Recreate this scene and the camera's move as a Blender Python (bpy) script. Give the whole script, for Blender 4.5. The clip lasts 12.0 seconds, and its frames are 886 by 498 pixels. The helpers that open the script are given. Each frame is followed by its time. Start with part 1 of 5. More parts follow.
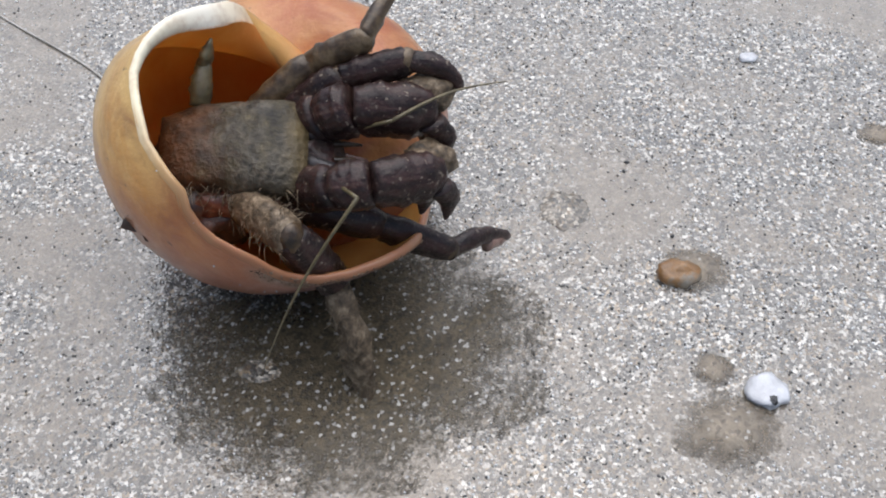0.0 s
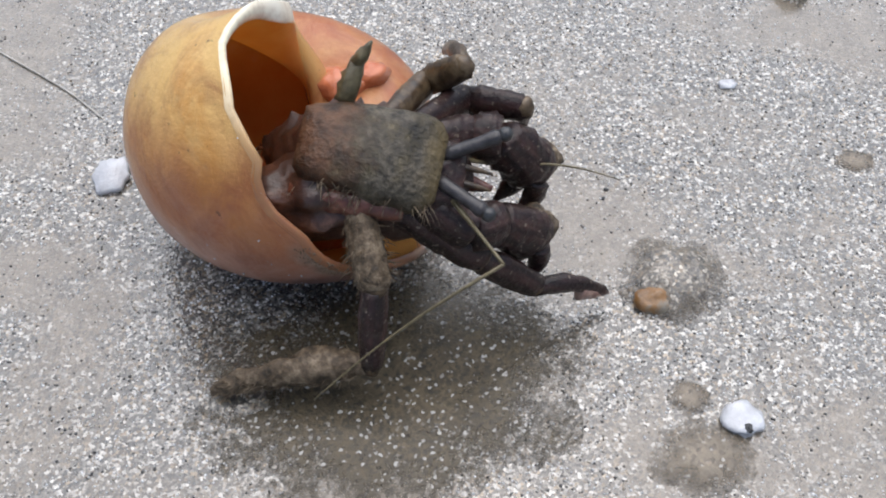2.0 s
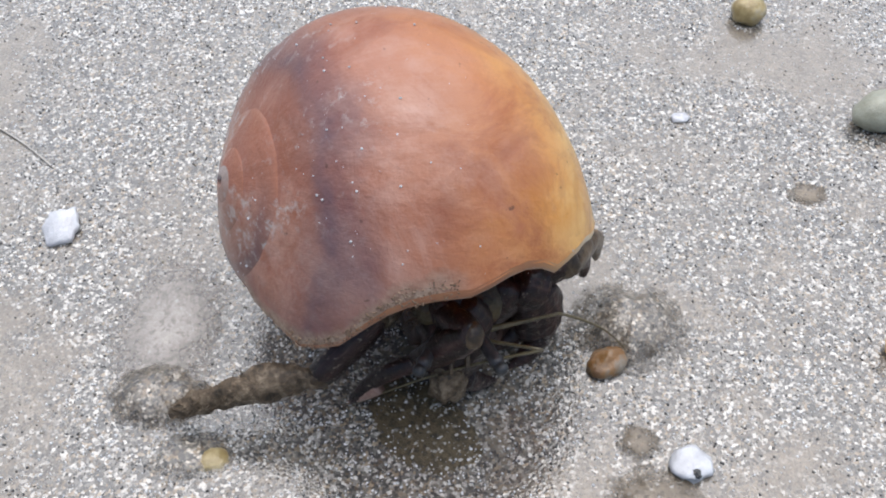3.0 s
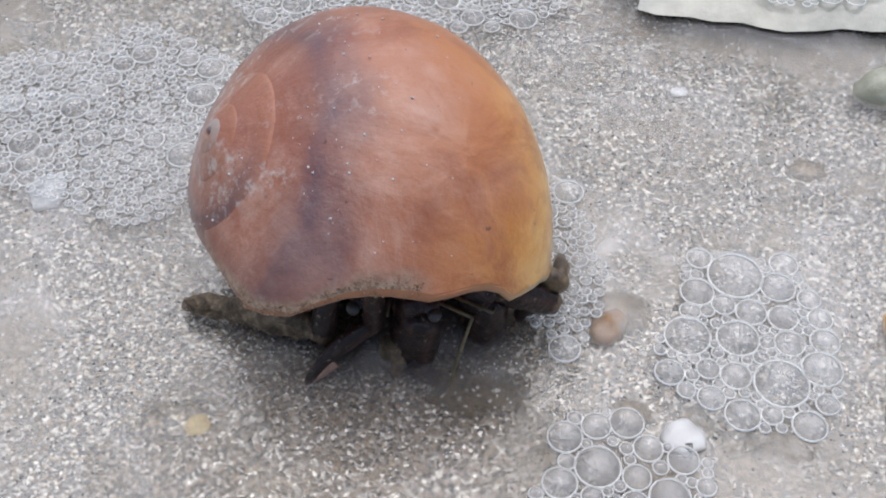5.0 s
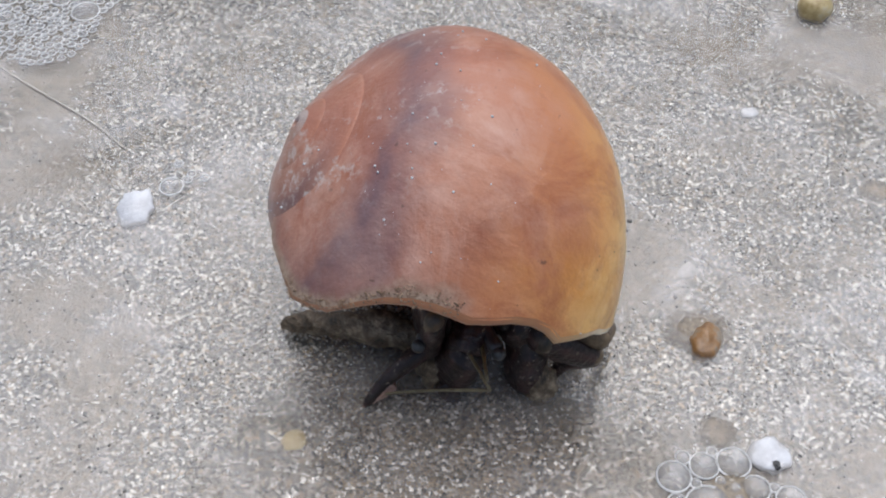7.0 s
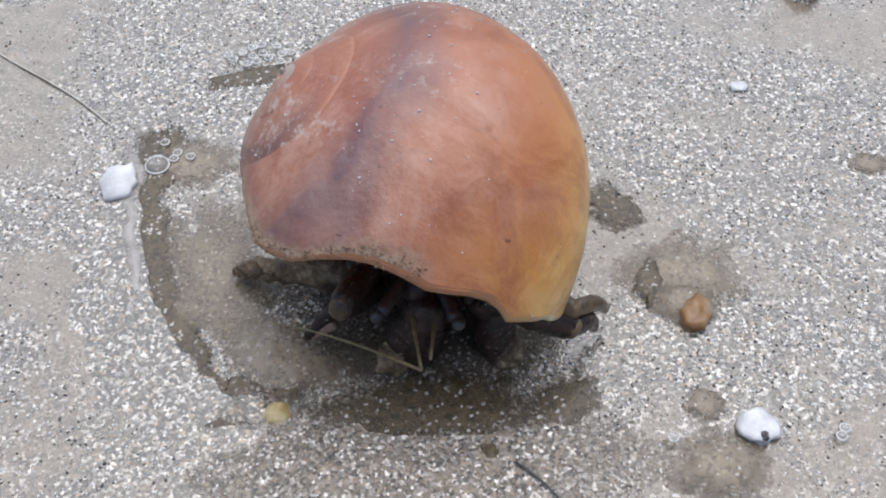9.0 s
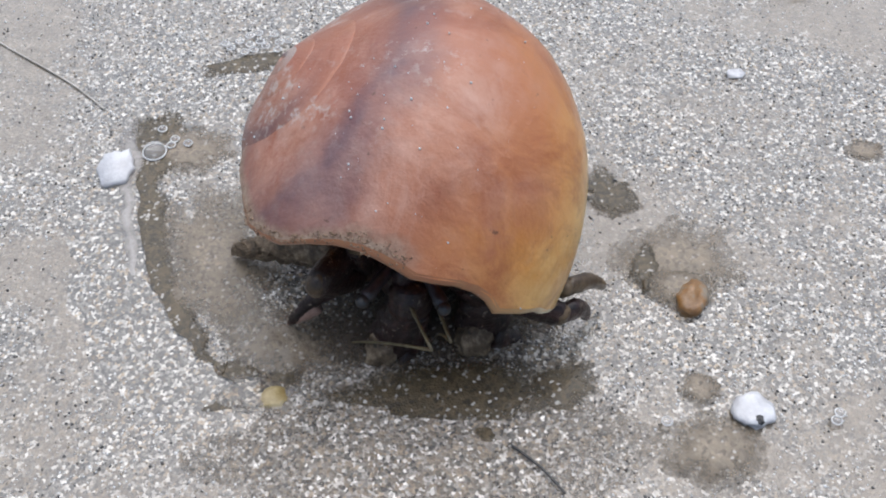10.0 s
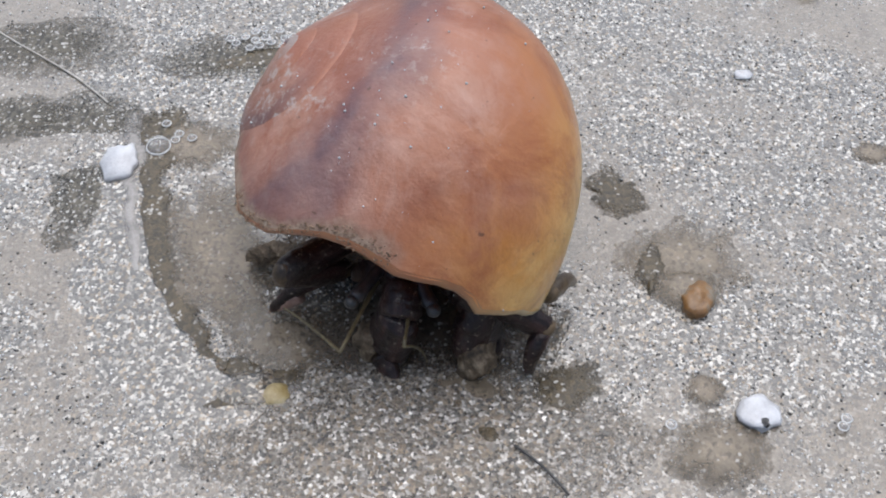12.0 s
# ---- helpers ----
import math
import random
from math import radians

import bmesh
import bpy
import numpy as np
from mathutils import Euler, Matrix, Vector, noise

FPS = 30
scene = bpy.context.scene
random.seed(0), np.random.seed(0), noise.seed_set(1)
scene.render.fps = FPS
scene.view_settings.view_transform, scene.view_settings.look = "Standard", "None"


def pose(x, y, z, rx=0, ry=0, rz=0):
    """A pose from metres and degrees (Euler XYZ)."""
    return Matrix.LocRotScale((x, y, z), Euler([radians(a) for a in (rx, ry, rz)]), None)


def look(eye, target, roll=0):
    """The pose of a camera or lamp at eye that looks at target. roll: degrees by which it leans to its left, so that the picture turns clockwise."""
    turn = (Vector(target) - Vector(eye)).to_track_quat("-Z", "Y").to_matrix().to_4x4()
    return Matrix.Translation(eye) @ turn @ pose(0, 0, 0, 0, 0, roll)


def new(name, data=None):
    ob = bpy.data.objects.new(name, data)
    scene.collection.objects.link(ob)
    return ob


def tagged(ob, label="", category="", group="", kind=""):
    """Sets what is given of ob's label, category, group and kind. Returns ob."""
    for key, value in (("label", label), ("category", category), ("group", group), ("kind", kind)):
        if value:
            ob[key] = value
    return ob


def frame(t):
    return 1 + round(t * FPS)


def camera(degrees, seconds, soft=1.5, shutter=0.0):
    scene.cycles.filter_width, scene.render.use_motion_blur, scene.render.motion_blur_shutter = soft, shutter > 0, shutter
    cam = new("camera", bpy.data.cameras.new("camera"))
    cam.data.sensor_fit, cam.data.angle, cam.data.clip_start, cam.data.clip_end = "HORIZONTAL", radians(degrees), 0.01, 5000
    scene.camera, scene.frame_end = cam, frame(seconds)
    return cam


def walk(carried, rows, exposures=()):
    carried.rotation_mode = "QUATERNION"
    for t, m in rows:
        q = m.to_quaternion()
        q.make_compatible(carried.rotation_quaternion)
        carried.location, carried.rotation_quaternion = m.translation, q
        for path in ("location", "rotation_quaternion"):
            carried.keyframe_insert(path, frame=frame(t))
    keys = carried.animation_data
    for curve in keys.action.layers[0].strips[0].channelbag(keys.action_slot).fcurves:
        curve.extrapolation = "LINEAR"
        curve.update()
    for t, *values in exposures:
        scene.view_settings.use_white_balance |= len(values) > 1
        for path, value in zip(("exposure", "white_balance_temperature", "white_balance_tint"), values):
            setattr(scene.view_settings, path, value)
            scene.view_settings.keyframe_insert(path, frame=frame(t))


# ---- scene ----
cam = camera(42, 12.0, 1.95)


def view(x, y, z, roll, lift):
    """Camera pose from centimetres; it looks about 52 degrees down, along +Y."""
    return pose(x / 100, y / 100, z / 100, 37.9 - lift) @ pose(0, 0, 0, 0, 0, -roll)


walk(cam, [
    (0, view(-0.39, -12.71, 15.47, -0.32, 0.21)),
    (0.5, view(-0.10, -12.81, 15.44, -0.33, 0.31)),
    (1, view(-0.26, -12.69, 15.53, -0.34, 0.16)),
    (1.5, view(-0.35, -12.67, 15.56, -0.40, 0.09)),
    (2, view(-0.05, -12.58, 15.81, -0.21, -0.28)),
    (2.5, view(0.38, -12.30, 16.14, 0.06, -0.22)),
    (3, view(0.83, -11.89, 16.29, 1.09, -0.11)),
    (3.2, view(1.14, -12.57, 15.84, -0.00, -0.04)),
    (4.8, view(1.13, -12.23, 15.64, 0.52, 0.01)),
    (5, view(0.96, -12.08, 15.75, 0.21, 0.00)),
    (5.5, view(0.86, -12.37, 15.40, 0.71, 0.01)),
    (6, view(0.55, -12.64, 15.50, -0.03, 0.05)),
    (6.5, view(-0.05, -12.31, 16.06, 0.03, -0.03)),
    (7, view(-0.49, -12.07, 16.27, -0.11, 0.02)),
    (7.2, view(-0.43, -12.07, 16.26, 0.07, -0.02)),
    (8.8, view(-0.51, -12.15, 16.03, -0.18, -0.29)),
    (9, view(-0.24, -12.33, 15.79, 0.06, -0.05)),
    (9.5, view(0.03, -12.78, 15.36, 0.07, 0.30)),
    (10, view(-0.18, -12.50, 15.71, 0.03, 0.13)),
    (10.5, view(0.00, -12.30, 15.80, 0.00, -0.00)),
    (11, view(-0.21, -12.33, 15.82, -0.23, 0.02)),
    (11.5, view(-0.16, -12.35, 15.81, -0.43, -0.07)),
    (12, view(-0.26, -12.46, 15.59, -0.64, 0.10)),
], exposures=[(0, 0.12), (1.5, 0.17), (2.0, 0.16), (2.6, 0.25), (3.2, 0.26), (5.0, 0.05), (6.0, 0.03), (7.0, 0.03), (9.0, 0.14), (10.5, 0.13), (12, 0.06)])

# ---- light: bright overcast sky, soft sun from behind and to the right ----
SUN_UP, SUN_TURN = 73.0, 6.0
world = bpy.data.worlds.new("sky")
scene.world = world
world.use_nodes = True
wn = world.node_tree.nodes
sky = wn.new("ShaderNodeTexSky")
sky.sky_type, sky.sun_disc = "NISHITA", False
sky.sun_elevation, sky.sun_rotation = radians(SUN_UP), radians(SUN_TURN)
sky.air_density, sky.dust_density, sky.ozone_density = 1.0, 2.5, 1.0
world.node_tree.links.new(sky.outputs[0], wn["Background"].inputs[0])
wn["Background"].inputs[1].default_value = 0.12
sun = new("sun", bpy.data.lights.new("sun", "SUN"))
sun.data.energy, sun.data.angle, sun.data.color = 2.9, radians(94), (0.97, 0.98, 1.0)
sun.matrix_world = look((0, 0, 0), (-math.sin(radians(SUN_TURN)) * math.cos(radians(SUN_UP)),
                                    -math.cos(radians(SUN_TURN)) * math.cos(radians(SUN_UP)), -math.sin(radians(SUN_UP))))

# ---- materials ----
CM = 0.01


class Nodes:
    """Small wrapper to write a node material line by line."""

    def __init__(self, name, rough=0.5, spec=0.5):
        self.mat = bpy.data.materials.new(name)
        self.mat.use_nodes = True
        self.tree = self.mat.node_tree
        self.bsdf = self.tree.nodes["Principled BSDF"]
        self.bsdf.inputs["Roughness"].default_value = rough
        self.bsdf.inputs["Specular IOR Level"].default_value = spec

    def add(self, kind, **values):
        node = self.tree.nodes.new("ShaderNode" + kind)
        for key, value in values.items():
            node.inputs[key].default_value = value
        return node

    def link(self, a, b):
        self.tree.links.new(a, b)

    def coords(self, which="Object"):
        return self.add("TexCoord").outputs[which]

    def noise(self, vec, scale, detail=4.0, rough=0.6, distort=0.0):
        n = self.add("TexNoise", Scale=scale, Detail=detail, Roughness=rough, Distortion=distort)
        self.link(vec, n.inputs["Vector"])
        return n.outputs["Fac"]

    def cells(self, vec, scale, out="Color", feature="F1"):
        n = self.add("TexVoronoi", Scale=scale)
        n.feature = feature
        self.link(vec, n.inputs["Vector"])
        return n.outputs[out]

    def ramp(self, fac, stops, smooth=False):
        n = self.add("ValToRGB")
        ramp = n.color_ramp
        ramp.interpolation = "EASE" if smooth else "LINEAR"
        while len(ramp.elements) < len(stops):
            ramp.elements.new(0.5)
        for e, (p, c) in zip(ramp.elements, stops):
            e.position = p
            e.color = (*c, 1) if isinstance(c, tuple) else (c, c, c, 1)
        self.link(fac, n.inputs["Fac"])
        return n.outputs["Color"]

    def mix(self, fac, a, b, mode="MIX"):
        n = self.tree.nodes.new("ShaderNodeMix")
        n.data_type, n.blend_type = "RGBA", mode
        for socket, value in ((n.inputs[0], fac), (n.inputs[6], a), (n.inputs[7], b)):
            if isinstance(value, (int, float)):
                socket.default_value = value
            elif isinstance(value, tuple):
                socket.default_value = (*value, 1)
            else:
                self.link(value, socket)
        return n.outputs[2]

    def math(self, op, a, b=0.0):
        n = self.tree.nodes.new("ShaderNodeMath")
        n.operation = op
        for socket, value in zip(n.inputs, (a, b)):
            if isinstance(value, (int, float)):
                socket.default_value = value
            else:
                self.link(value, socket)
        return n.outputs[0]

    def bump(self, height, distance, strength=1.0):
        n = self.add("Bump", Strength=strength, Distance=distance)
        self.link(height, n.inputs["Height"])
        self.link(n.outputs[0], self.bsdf.inputs["Normal"])
        return n

    def done(self, colour=None, rough=None):
        if colour is not None:
            self.link(colour, self.bsdf.inputs["Base Color"])
        if rough is not None:
            self.link(rough, self.bsdf.inputs["Roughness"])
        return self.mat


def thin_out(n, start=0.28, end=1.0):
    """Lets a sheet break up grain by grain towards its edge (u of the UV map: 0 middle, 1 edge)."""
    sep = n.add("SeparateXYZ")
    n.link(n.coords("UV"), sep.inputs[0])
    p = n.coords()
    loose = n.math("ADD", n.math("MULTIPLY", n.cells(p, 1700), 0.45), n.math("MULTIPLY", n.noise(p, 130, 5.0, 0.7, 0.5), 1.15))
    edge = n.math("ADD", sep.outputs[0], n.math("MULTIPLY", n.math("SUBTRACT", loose, 0.80), 1.1))
    blend, clear = n.add("MixShader"), n.add("BsdfTransparent")
    n.link(n.ramp(edge, [(start, 0.0), (end, 1.0)]), blend.inputs[0])
    n.link(n.bsdf.outputs[0], blend.inputs[1])
    n.link(clear.outputs[0], blend.inputs[2])
    n.link(blend.outputs[0], n.tree.nodes["Material Output"].inputs[0])


def wet(n, weight=1.0, rough=0.06, ior=1.33):
    n.bsdf.inputs["Coat Weight"].default_value = weight
    n.bsdf.inputs["Coat Roughness"].default_value = rough
    n.bsdf.inputs["Coat IOR"].default_value = ior


def shine_through(n, colour, share):
    """Thin shell that lets part of the light through."""
    blend, through_wall = n.add("MixShader", Fac=share), n.add("BsdfTranslucent")
    n.link(colour, through_wall.inputs["Color"])
    n.link(n.bsdf.outputs[0], blend.inputs[1])
    n.link(through_wall.outputs[0], blend.inputs[2])
    n.link(blend.outputs[0], n.tree.nodes["Material Output"].inputs[0])


def sand_material(name="wet_grey_sand", film=1.0, blur=0.07, tint=(0.97, 0.92, 0.83)):
    """Salt-and-pepper grains; the "silt" attribute of the mesh tells where fine silt fills the gaps between them."""
    n = Nodes(name, 0.5, 0.4)
    p = n.coords()
    spread = n.add("SeparateColor")
    bent = n.add("VectorMath")
    bent.operation = "ADD"
    n.link(p, bent.inputs[0])
    jitter = n.add("TexNoise", Scale=2600.0, Detail=1.0)
    n.link(p, jitter.inputs["Vector"])
    shift = n.add("VectorMath")
    shift.operation = "SCALE"
    shift.inputs["Scale"].default_value = 0.0004
    n.link(jitter.outputs["Color"], shift.inputs[0])
    n.link(shift.outputs[0], bent.inputs[1])
    n.link(n.cells(bent.outputs[0], 1950), spread.inputs[0])
    grain, other = spread.outputs[0], spread.outputs[1]
    silt = n.add("Attribute")
    silt.attribute_name = "silt"
    silt = silt.outputs["Fac"]
    g = n.ramp(grain, [(0.0, (0.014, 0.014, 0.015)), (0.28, (0.045, 0.046, 0.047)), (0.46, (0.11, 0.11, 0.105)), (0.64, (0.19, 0.187, 0.18)), (0.78, (0.36, 0.355, 0.35)), (1.0, (0.82, 0.82, 0.82))])
    warm = n.ramp(other, [(0.80, 0.0), (0.84, 0.8)])
    g = n.mix(warm, g, n.ramp(grain, [(0.0, (0.05, 0.03, 0.015)), (1.0, (0.44, 0.34, 0.22))]))
    fine = n.noise(p, 5200, 2.0)
    g = n.mix(n.ramp(fine, [(0.35, 0.0), (0.65, 0.35)]), g, (0.15, 0.145, 0.14))
    mud = n.mix(n.ramp(n.noise(p, 240, 5.0, 0.65), [(0.35, 0.0), (0.65, 1.0)]), (0.135, 0.113, 0.088), (0.225, 0.195, 0.160))
    bare = n.math("ADD", silt, n.math("MULTIPLY", n.math("SUBTRACT", n.noise(p, 330, 4.0, 0.65), 0.5), 0.9))
    bare = n.math("ADD", bare, n.math("MULTIPLY", n.math("SUBTRACT", other, 0.5), 0.5))
    g = n.mix(n.ramp(bare, [(0.20, 0.0), (0.72, 0.85)]), g, mud)
    g = n.mix(1.0, g, tint, "MULTIPLY")
    h = n.math("ADD", n.cells(p, 1950, "Distance"), n.math("MULTIPLY", n.noise(p, 900, 3.0), 1.2))
    n.bump(h, 0.0003, 0.6)
    skin = n.add("Bump", Strength=0.12, Distance=0.0003)
    n.link(h, skin.inputs["Height"])
    n.link(skin.outputs[0], n.bsdf.inputs["Coat Normal"])
    wet(n, film, blur, 1.72)
    if film < 1.0:
        thin_out(n, 0.36)
    return n.done(g)


def grain_material():
    n = Nodes("sand_grain", 0.35, 0.6)
    r = n.add("NewGeometry").outputs["Random Per Island"]
    c = n.ramp(r, [(0.0, (0.02, 0.02, 0.022)), (0.30, (0.06, 0.06, 0.06)), (0.36, (0.36, 0.30, 0.22)), (0.46, (0.40, 0.38, 0.34)),
                   (0.55, (0.50, 0.50, 0.50)), (0.75, (0.68, 0.68, 0.68)), (1.0, (0.90, 0.90, 0.90))])
    wet(n, 1.0, 0.08)
    return n.done(c)


# speckled ground sheets: silt, grit, and colours that hold painted shade or glint
def ground_sheet_material(name="brown_silt", strength=0.3, film=0.6, base=(0.17, 0.135, 0.094), start=0.28):
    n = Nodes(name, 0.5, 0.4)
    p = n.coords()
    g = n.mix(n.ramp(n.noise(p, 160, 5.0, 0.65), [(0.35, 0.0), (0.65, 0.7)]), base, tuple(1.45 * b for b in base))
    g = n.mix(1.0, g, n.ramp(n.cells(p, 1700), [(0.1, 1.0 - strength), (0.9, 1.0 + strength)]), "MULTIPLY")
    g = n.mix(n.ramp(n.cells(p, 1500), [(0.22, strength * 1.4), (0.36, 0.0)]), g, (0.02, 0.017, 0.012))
    g = n.mix(n.ramp(n.cells(p, 2000), [(0.92 - strength * 0.3, 0.0), (0.98 - strength * 0.2, strength * 1.6)]), g, (0.62, 0.60, 0.56))
    n.bump(n.math("ADD", n.cells(p, 2300, "Distance"), n.noise(p, 700, 3.0)), 0.0003, 0.4)
    thin_out(n, start)
    wet(n, film, 0.2, 1.5)
    return n.done(g)


def shell_material():
    n = Nodes("moon_shell", 0.38, 0.5)
    uv = n.coords("UV")
    sep = n.add("SeparateXYZ")
    n.link(uv, sep.inputs[0])
    p = n.coords()
    warp = n.math("MULTIPLY", n.math("SUBTRACT", n.noise(p, 55, 4.0), 0.5), 0.10)
    v = n.math("ADD", sep.outputs[1], warp)
    c = n.ramp(v, [(0.0, (0.55, 0.25, 0.12)), (0.13, (0.95, 0.66, 0.27)), (0.33, (1.0, 0.76, 0.36)), (0.40, (1.0, 0.70, 0.30)), (0.45, (0.80, 0.42, 0.16)), (0.50, (0.69, 0.29, 0.12)),
                   (0.57, (0.62, 0.245, 0.125)), (0.63, (0.57, 0.225, 0.13)), (0.76, (0.53, 0.20, 0.125)), (0.84, (0.50, 0.16, 0.07)), (1.0, (0.50, 0.2, 0.11))])
    back = n.add("Attribute")
    back.attribute_name = "from_lip"
    back = n.math("ADD", back.outputs["Fac"], n.math("MULTIPLY", n.math("SUBTRACT", n.noise(p, 300, 5.0, 0.7), 0.5), 0.14))
    low = n.math("MULTIPLY", n.ramp(v, [(0.40, 1.0), (0.48, 0.0)]), n.ramp(n.math("MULTIPLY", sep.outputs[0], 0.25), [(0.87, 1.0), (0.925, 0.0)]))
    c = n.mix(n.math("MULTIPLY", low, n.ramp(n.noise(p, 80, 5.0, 0.7, 1.0), [(0.3, 0.6), (0.6, 0.95)])), c, (0.50, 0.17, 0.09))
    upper = n.ramp(v, [(0.46, 0.1), (0.56, 1.0)])
    mott = n.noise(p, 130, 6.0, 0.65)
    c = n.mix(n.math("MULTIPLY", upper, n.ramp(mott, [(0.46, 0.0), (0.64, 0.55)])), c, (0.76, 0.42, 0.30))
    c = n.mix(n.ramp(n.noise(p, 70, 5.0, 0.7, 1.2), [(0.48, 0.0), (0.68, 0.6)]), c, (0.36, 0.11, 0.05))
    lines = n.add("TexNoise", Scale=1.0, Detail=5.0, Roughness=0.7)
    stretch = n.add("Mapping")
    stretch.inputs["Scale"].default_value = (260, 5, 1)
    n.link(uv, stretch.inputs["Vector"])
    n.link(stretch.outputs[0], lines.inputs["Vector"])
    c = n.mix(n.ramp(lines.outputs["Fac"], [(0.38, 0.0), (0.72, 0.10)]), c, (0.80, 0.50, 0.34))
    u = n.math("MULTIPLY", sep.outputs[0], 0.25)
    old = n.ramp(u, [(0.0, 1.0), (0.60, 1.0), (0.74, 0.0)])
    worn = n.ramp(n.noise(p, 150, 6.0, 0.72, 0.8), [(0.50, 0.0), (0.66, 0.65)])
    c = n.mix(n.math("MULTIPLY", worn, old), c, (0.66, 0.54, 0.44))
    streak = n.ramp(n.noise(p, 75, 7.0, 0.72, 0.8), [(0.46, 0.0), (0.64, 0.7)])
    streak = n.math("MULTIPLY", streak, n.math("MAXIMUM", n.ramp(v, [(0.36, 0.15), (0.48, 1.0)]), low))
    c = n.mix(streak, c, (0.46, 0.14, 0.06))
    pale = n.ramp(n.noise(p, 60, 7.0, 0.72, 0.4), [(0.46, 0.0), (0.64, 0.5)])
    c = n.mix(n.math("MULTIPLY", upper, pale), c, (0.88, 0.58, 0.46))
    purple = n.ramp(v, [(0.605, 0.0), (0.65, 0.6), (0.68, 0.85), (0.71, 0.3), (0.745, 0.0)], True)
    last = n.math("MULTIPLY", n.math("SUBTRACT", sep.outputs[0], 2.85), 4.0)
    last = n.math("MINIMUM", n.math("MAXIMUM", last, 0.0), 1.0)
    purple = n.math("MULTIPLY", purple, last)
    c = n.mix(n.math("MULTIPLY", purple, n.ramp(n.noise(p, 90, 4.0, 0.7), [(0.25, 0.5), (0.6, 1.0)])), c, (0.20, 0.125, 0.145))
    chalk = n.ramp(n.noise(p, 480, 5.0, 0.75), [(0.53, 0.0), (0.63, 0.8)])
    chalk = n.math("MULTIPLY", chalk, n.ramp(n.noise(p, 70, 3.0), [(0.40, 0.0), (0.52, 1.0)]))
    band = n.ramp(v, [(0.58, 0.0), (0.64, 1.0), (0.78, 0.9), (0.95, 0.5)])
    band = n.math("MULTIPLY", band, n.ramp(n.math("MULTIPLY", back, 0.3), [(0.22, 0.12), (0.36, 1.0)]))
    c = n.mix(n.math("MULTIPLY", chalk, band), c, (0.78, 0.72, 0.66))
    eye = n.ramp(u, [(0.12, (0.22, 0.15, 0.17)), (0.16, (0.60, 0.54, 0.50)), (0.24, (0.55, 0.46, 0.40)), (0.30, (0.5, 0.3, 0.2))])
    c = n.mix(n.ramp(u, [(0.22, 0.85), (0.31, 0.0)]), c, eye)
    foot = n.math("MULTIPLY", n.ramp(back, [(0.05, 1.0), (0.42, 0.0)]), n.ramp(v, [(0.62, 0.0), (0.70, 1.0), (0.86, 1.0), (0.92, 0.0)]))
    c = n.mix(n.math("MULTIPLY", foot, n.ramp(n.noise(p, 160, 6.0, 0.72, 0.6), [(0.36, 0.1), (0.62, 0.7)])), c, (0.24, 0.10, 0.085))
    gritty = n.math("MULTIPLY", n.ramp(back, [(0.03, 1.0), (0.12, 0.0)]), n.ramp(v, [(0.53, 0.0), (0.58, 1.0), (0.74, 1.0), (0.80, 0.0)]))
    c = n.mix(n.math("MULTIPLY", gritty, 0.85), c, n.ramp(n.noise(p, 900, 4.0, 0.7), [(0.35, (0.26, 0.17, 0.11)), (0.65, (0.62, 0.50, 0.36))]))
    stain = n.math("MULTIPLY", n.ramp(back, [(0.10, 0.0), (0.22, 0.8), (0.40, 0.0)]), n.ramp(v, [(0.30, 0.0), (0.38, 1.0), (0.46, 1.0), (0.54, 0.0)]))
    c = n.mix(n.math("MULTIPLY", stain, n.ramp(n.noise(p, 220, 5.0, 0.7), [(0.38, 0.0), (0.62, 0.9)])), c, (0.80, 0.36, 0.06))
    pits = n.ramp(n.noise(p, 560, 3.0), [(0.25, 0.7), (0.30, 0.0)])
    c = n.mix(pits, c, (0.16, 0.08, 0.05))
    c = n.mix(1.0, c, n.ramp(v, [(0.43, (0.93, 0.83, 0.66)), (0.56, (0.72, 0.71, 0.725))]), "MULTIPLY")
    h = n.math("ADD", n.math("MULTIPLY", lines.outputs["Fac"], 0.10), n.noise(p, 160, 6.0, 0.68))
    n.bump(h, 0.0008, 0.7)
    wet(n, 0.6, 0.10)
    shine_through(n, c, 0.18)
    return n.done(c, n.ramp(mott, [(0.3, 0.3), (0.7, 0.5)]))


def lip_material():
    n = Nodes("shell_lip", 0.32, 0.5)
    sep = n.add("SeparateXYZ")
    n.link(n.coords("UV"), sep.inputs[0])
    c = n.ramp(sep.outputs[1], [(0.0, (0.62, 0.30, 0.14)), (0.10, (0.86, 0.66, 0.40)), (0.20, (0.96, 0.89, 0.75)), (0.36, (0.94, 0.82, 0.56)), (0.42, (0.58, 0.36, 0.16)), (0.48, (0.36, 0.15, 0.07)), (1.0, (0.36, 0.16, 0.09))])
    c = n.mix(n.ramp(n.noise(n.coords(), 300, 4.0), [(0.5, 0.0), (0.72, 0.5)]), c, (0.40, 0.22, 0.10))
    wet(n, 0.6, 0.15)
    return n.done(c)


def nacre_material():
    n = Nodes("shell_inside", 0.3, 0.5)
    p = n.coords()
    c = n.ramp(n.noise(p, 60, 5.0, 0.65), [(0.3, (0.84, 0.40, 0.10)), (0.6, (0.95, 0.60, 0.20)), (0.8, (0.97, 0.76, 0.38))])
    n.bump(n.noise(p, 300, 4.0), 0.0003, 0.5)
    wet(n, 0.6, 0.12)
    shine_through(n, c, 0.64)
    return n.done(c)


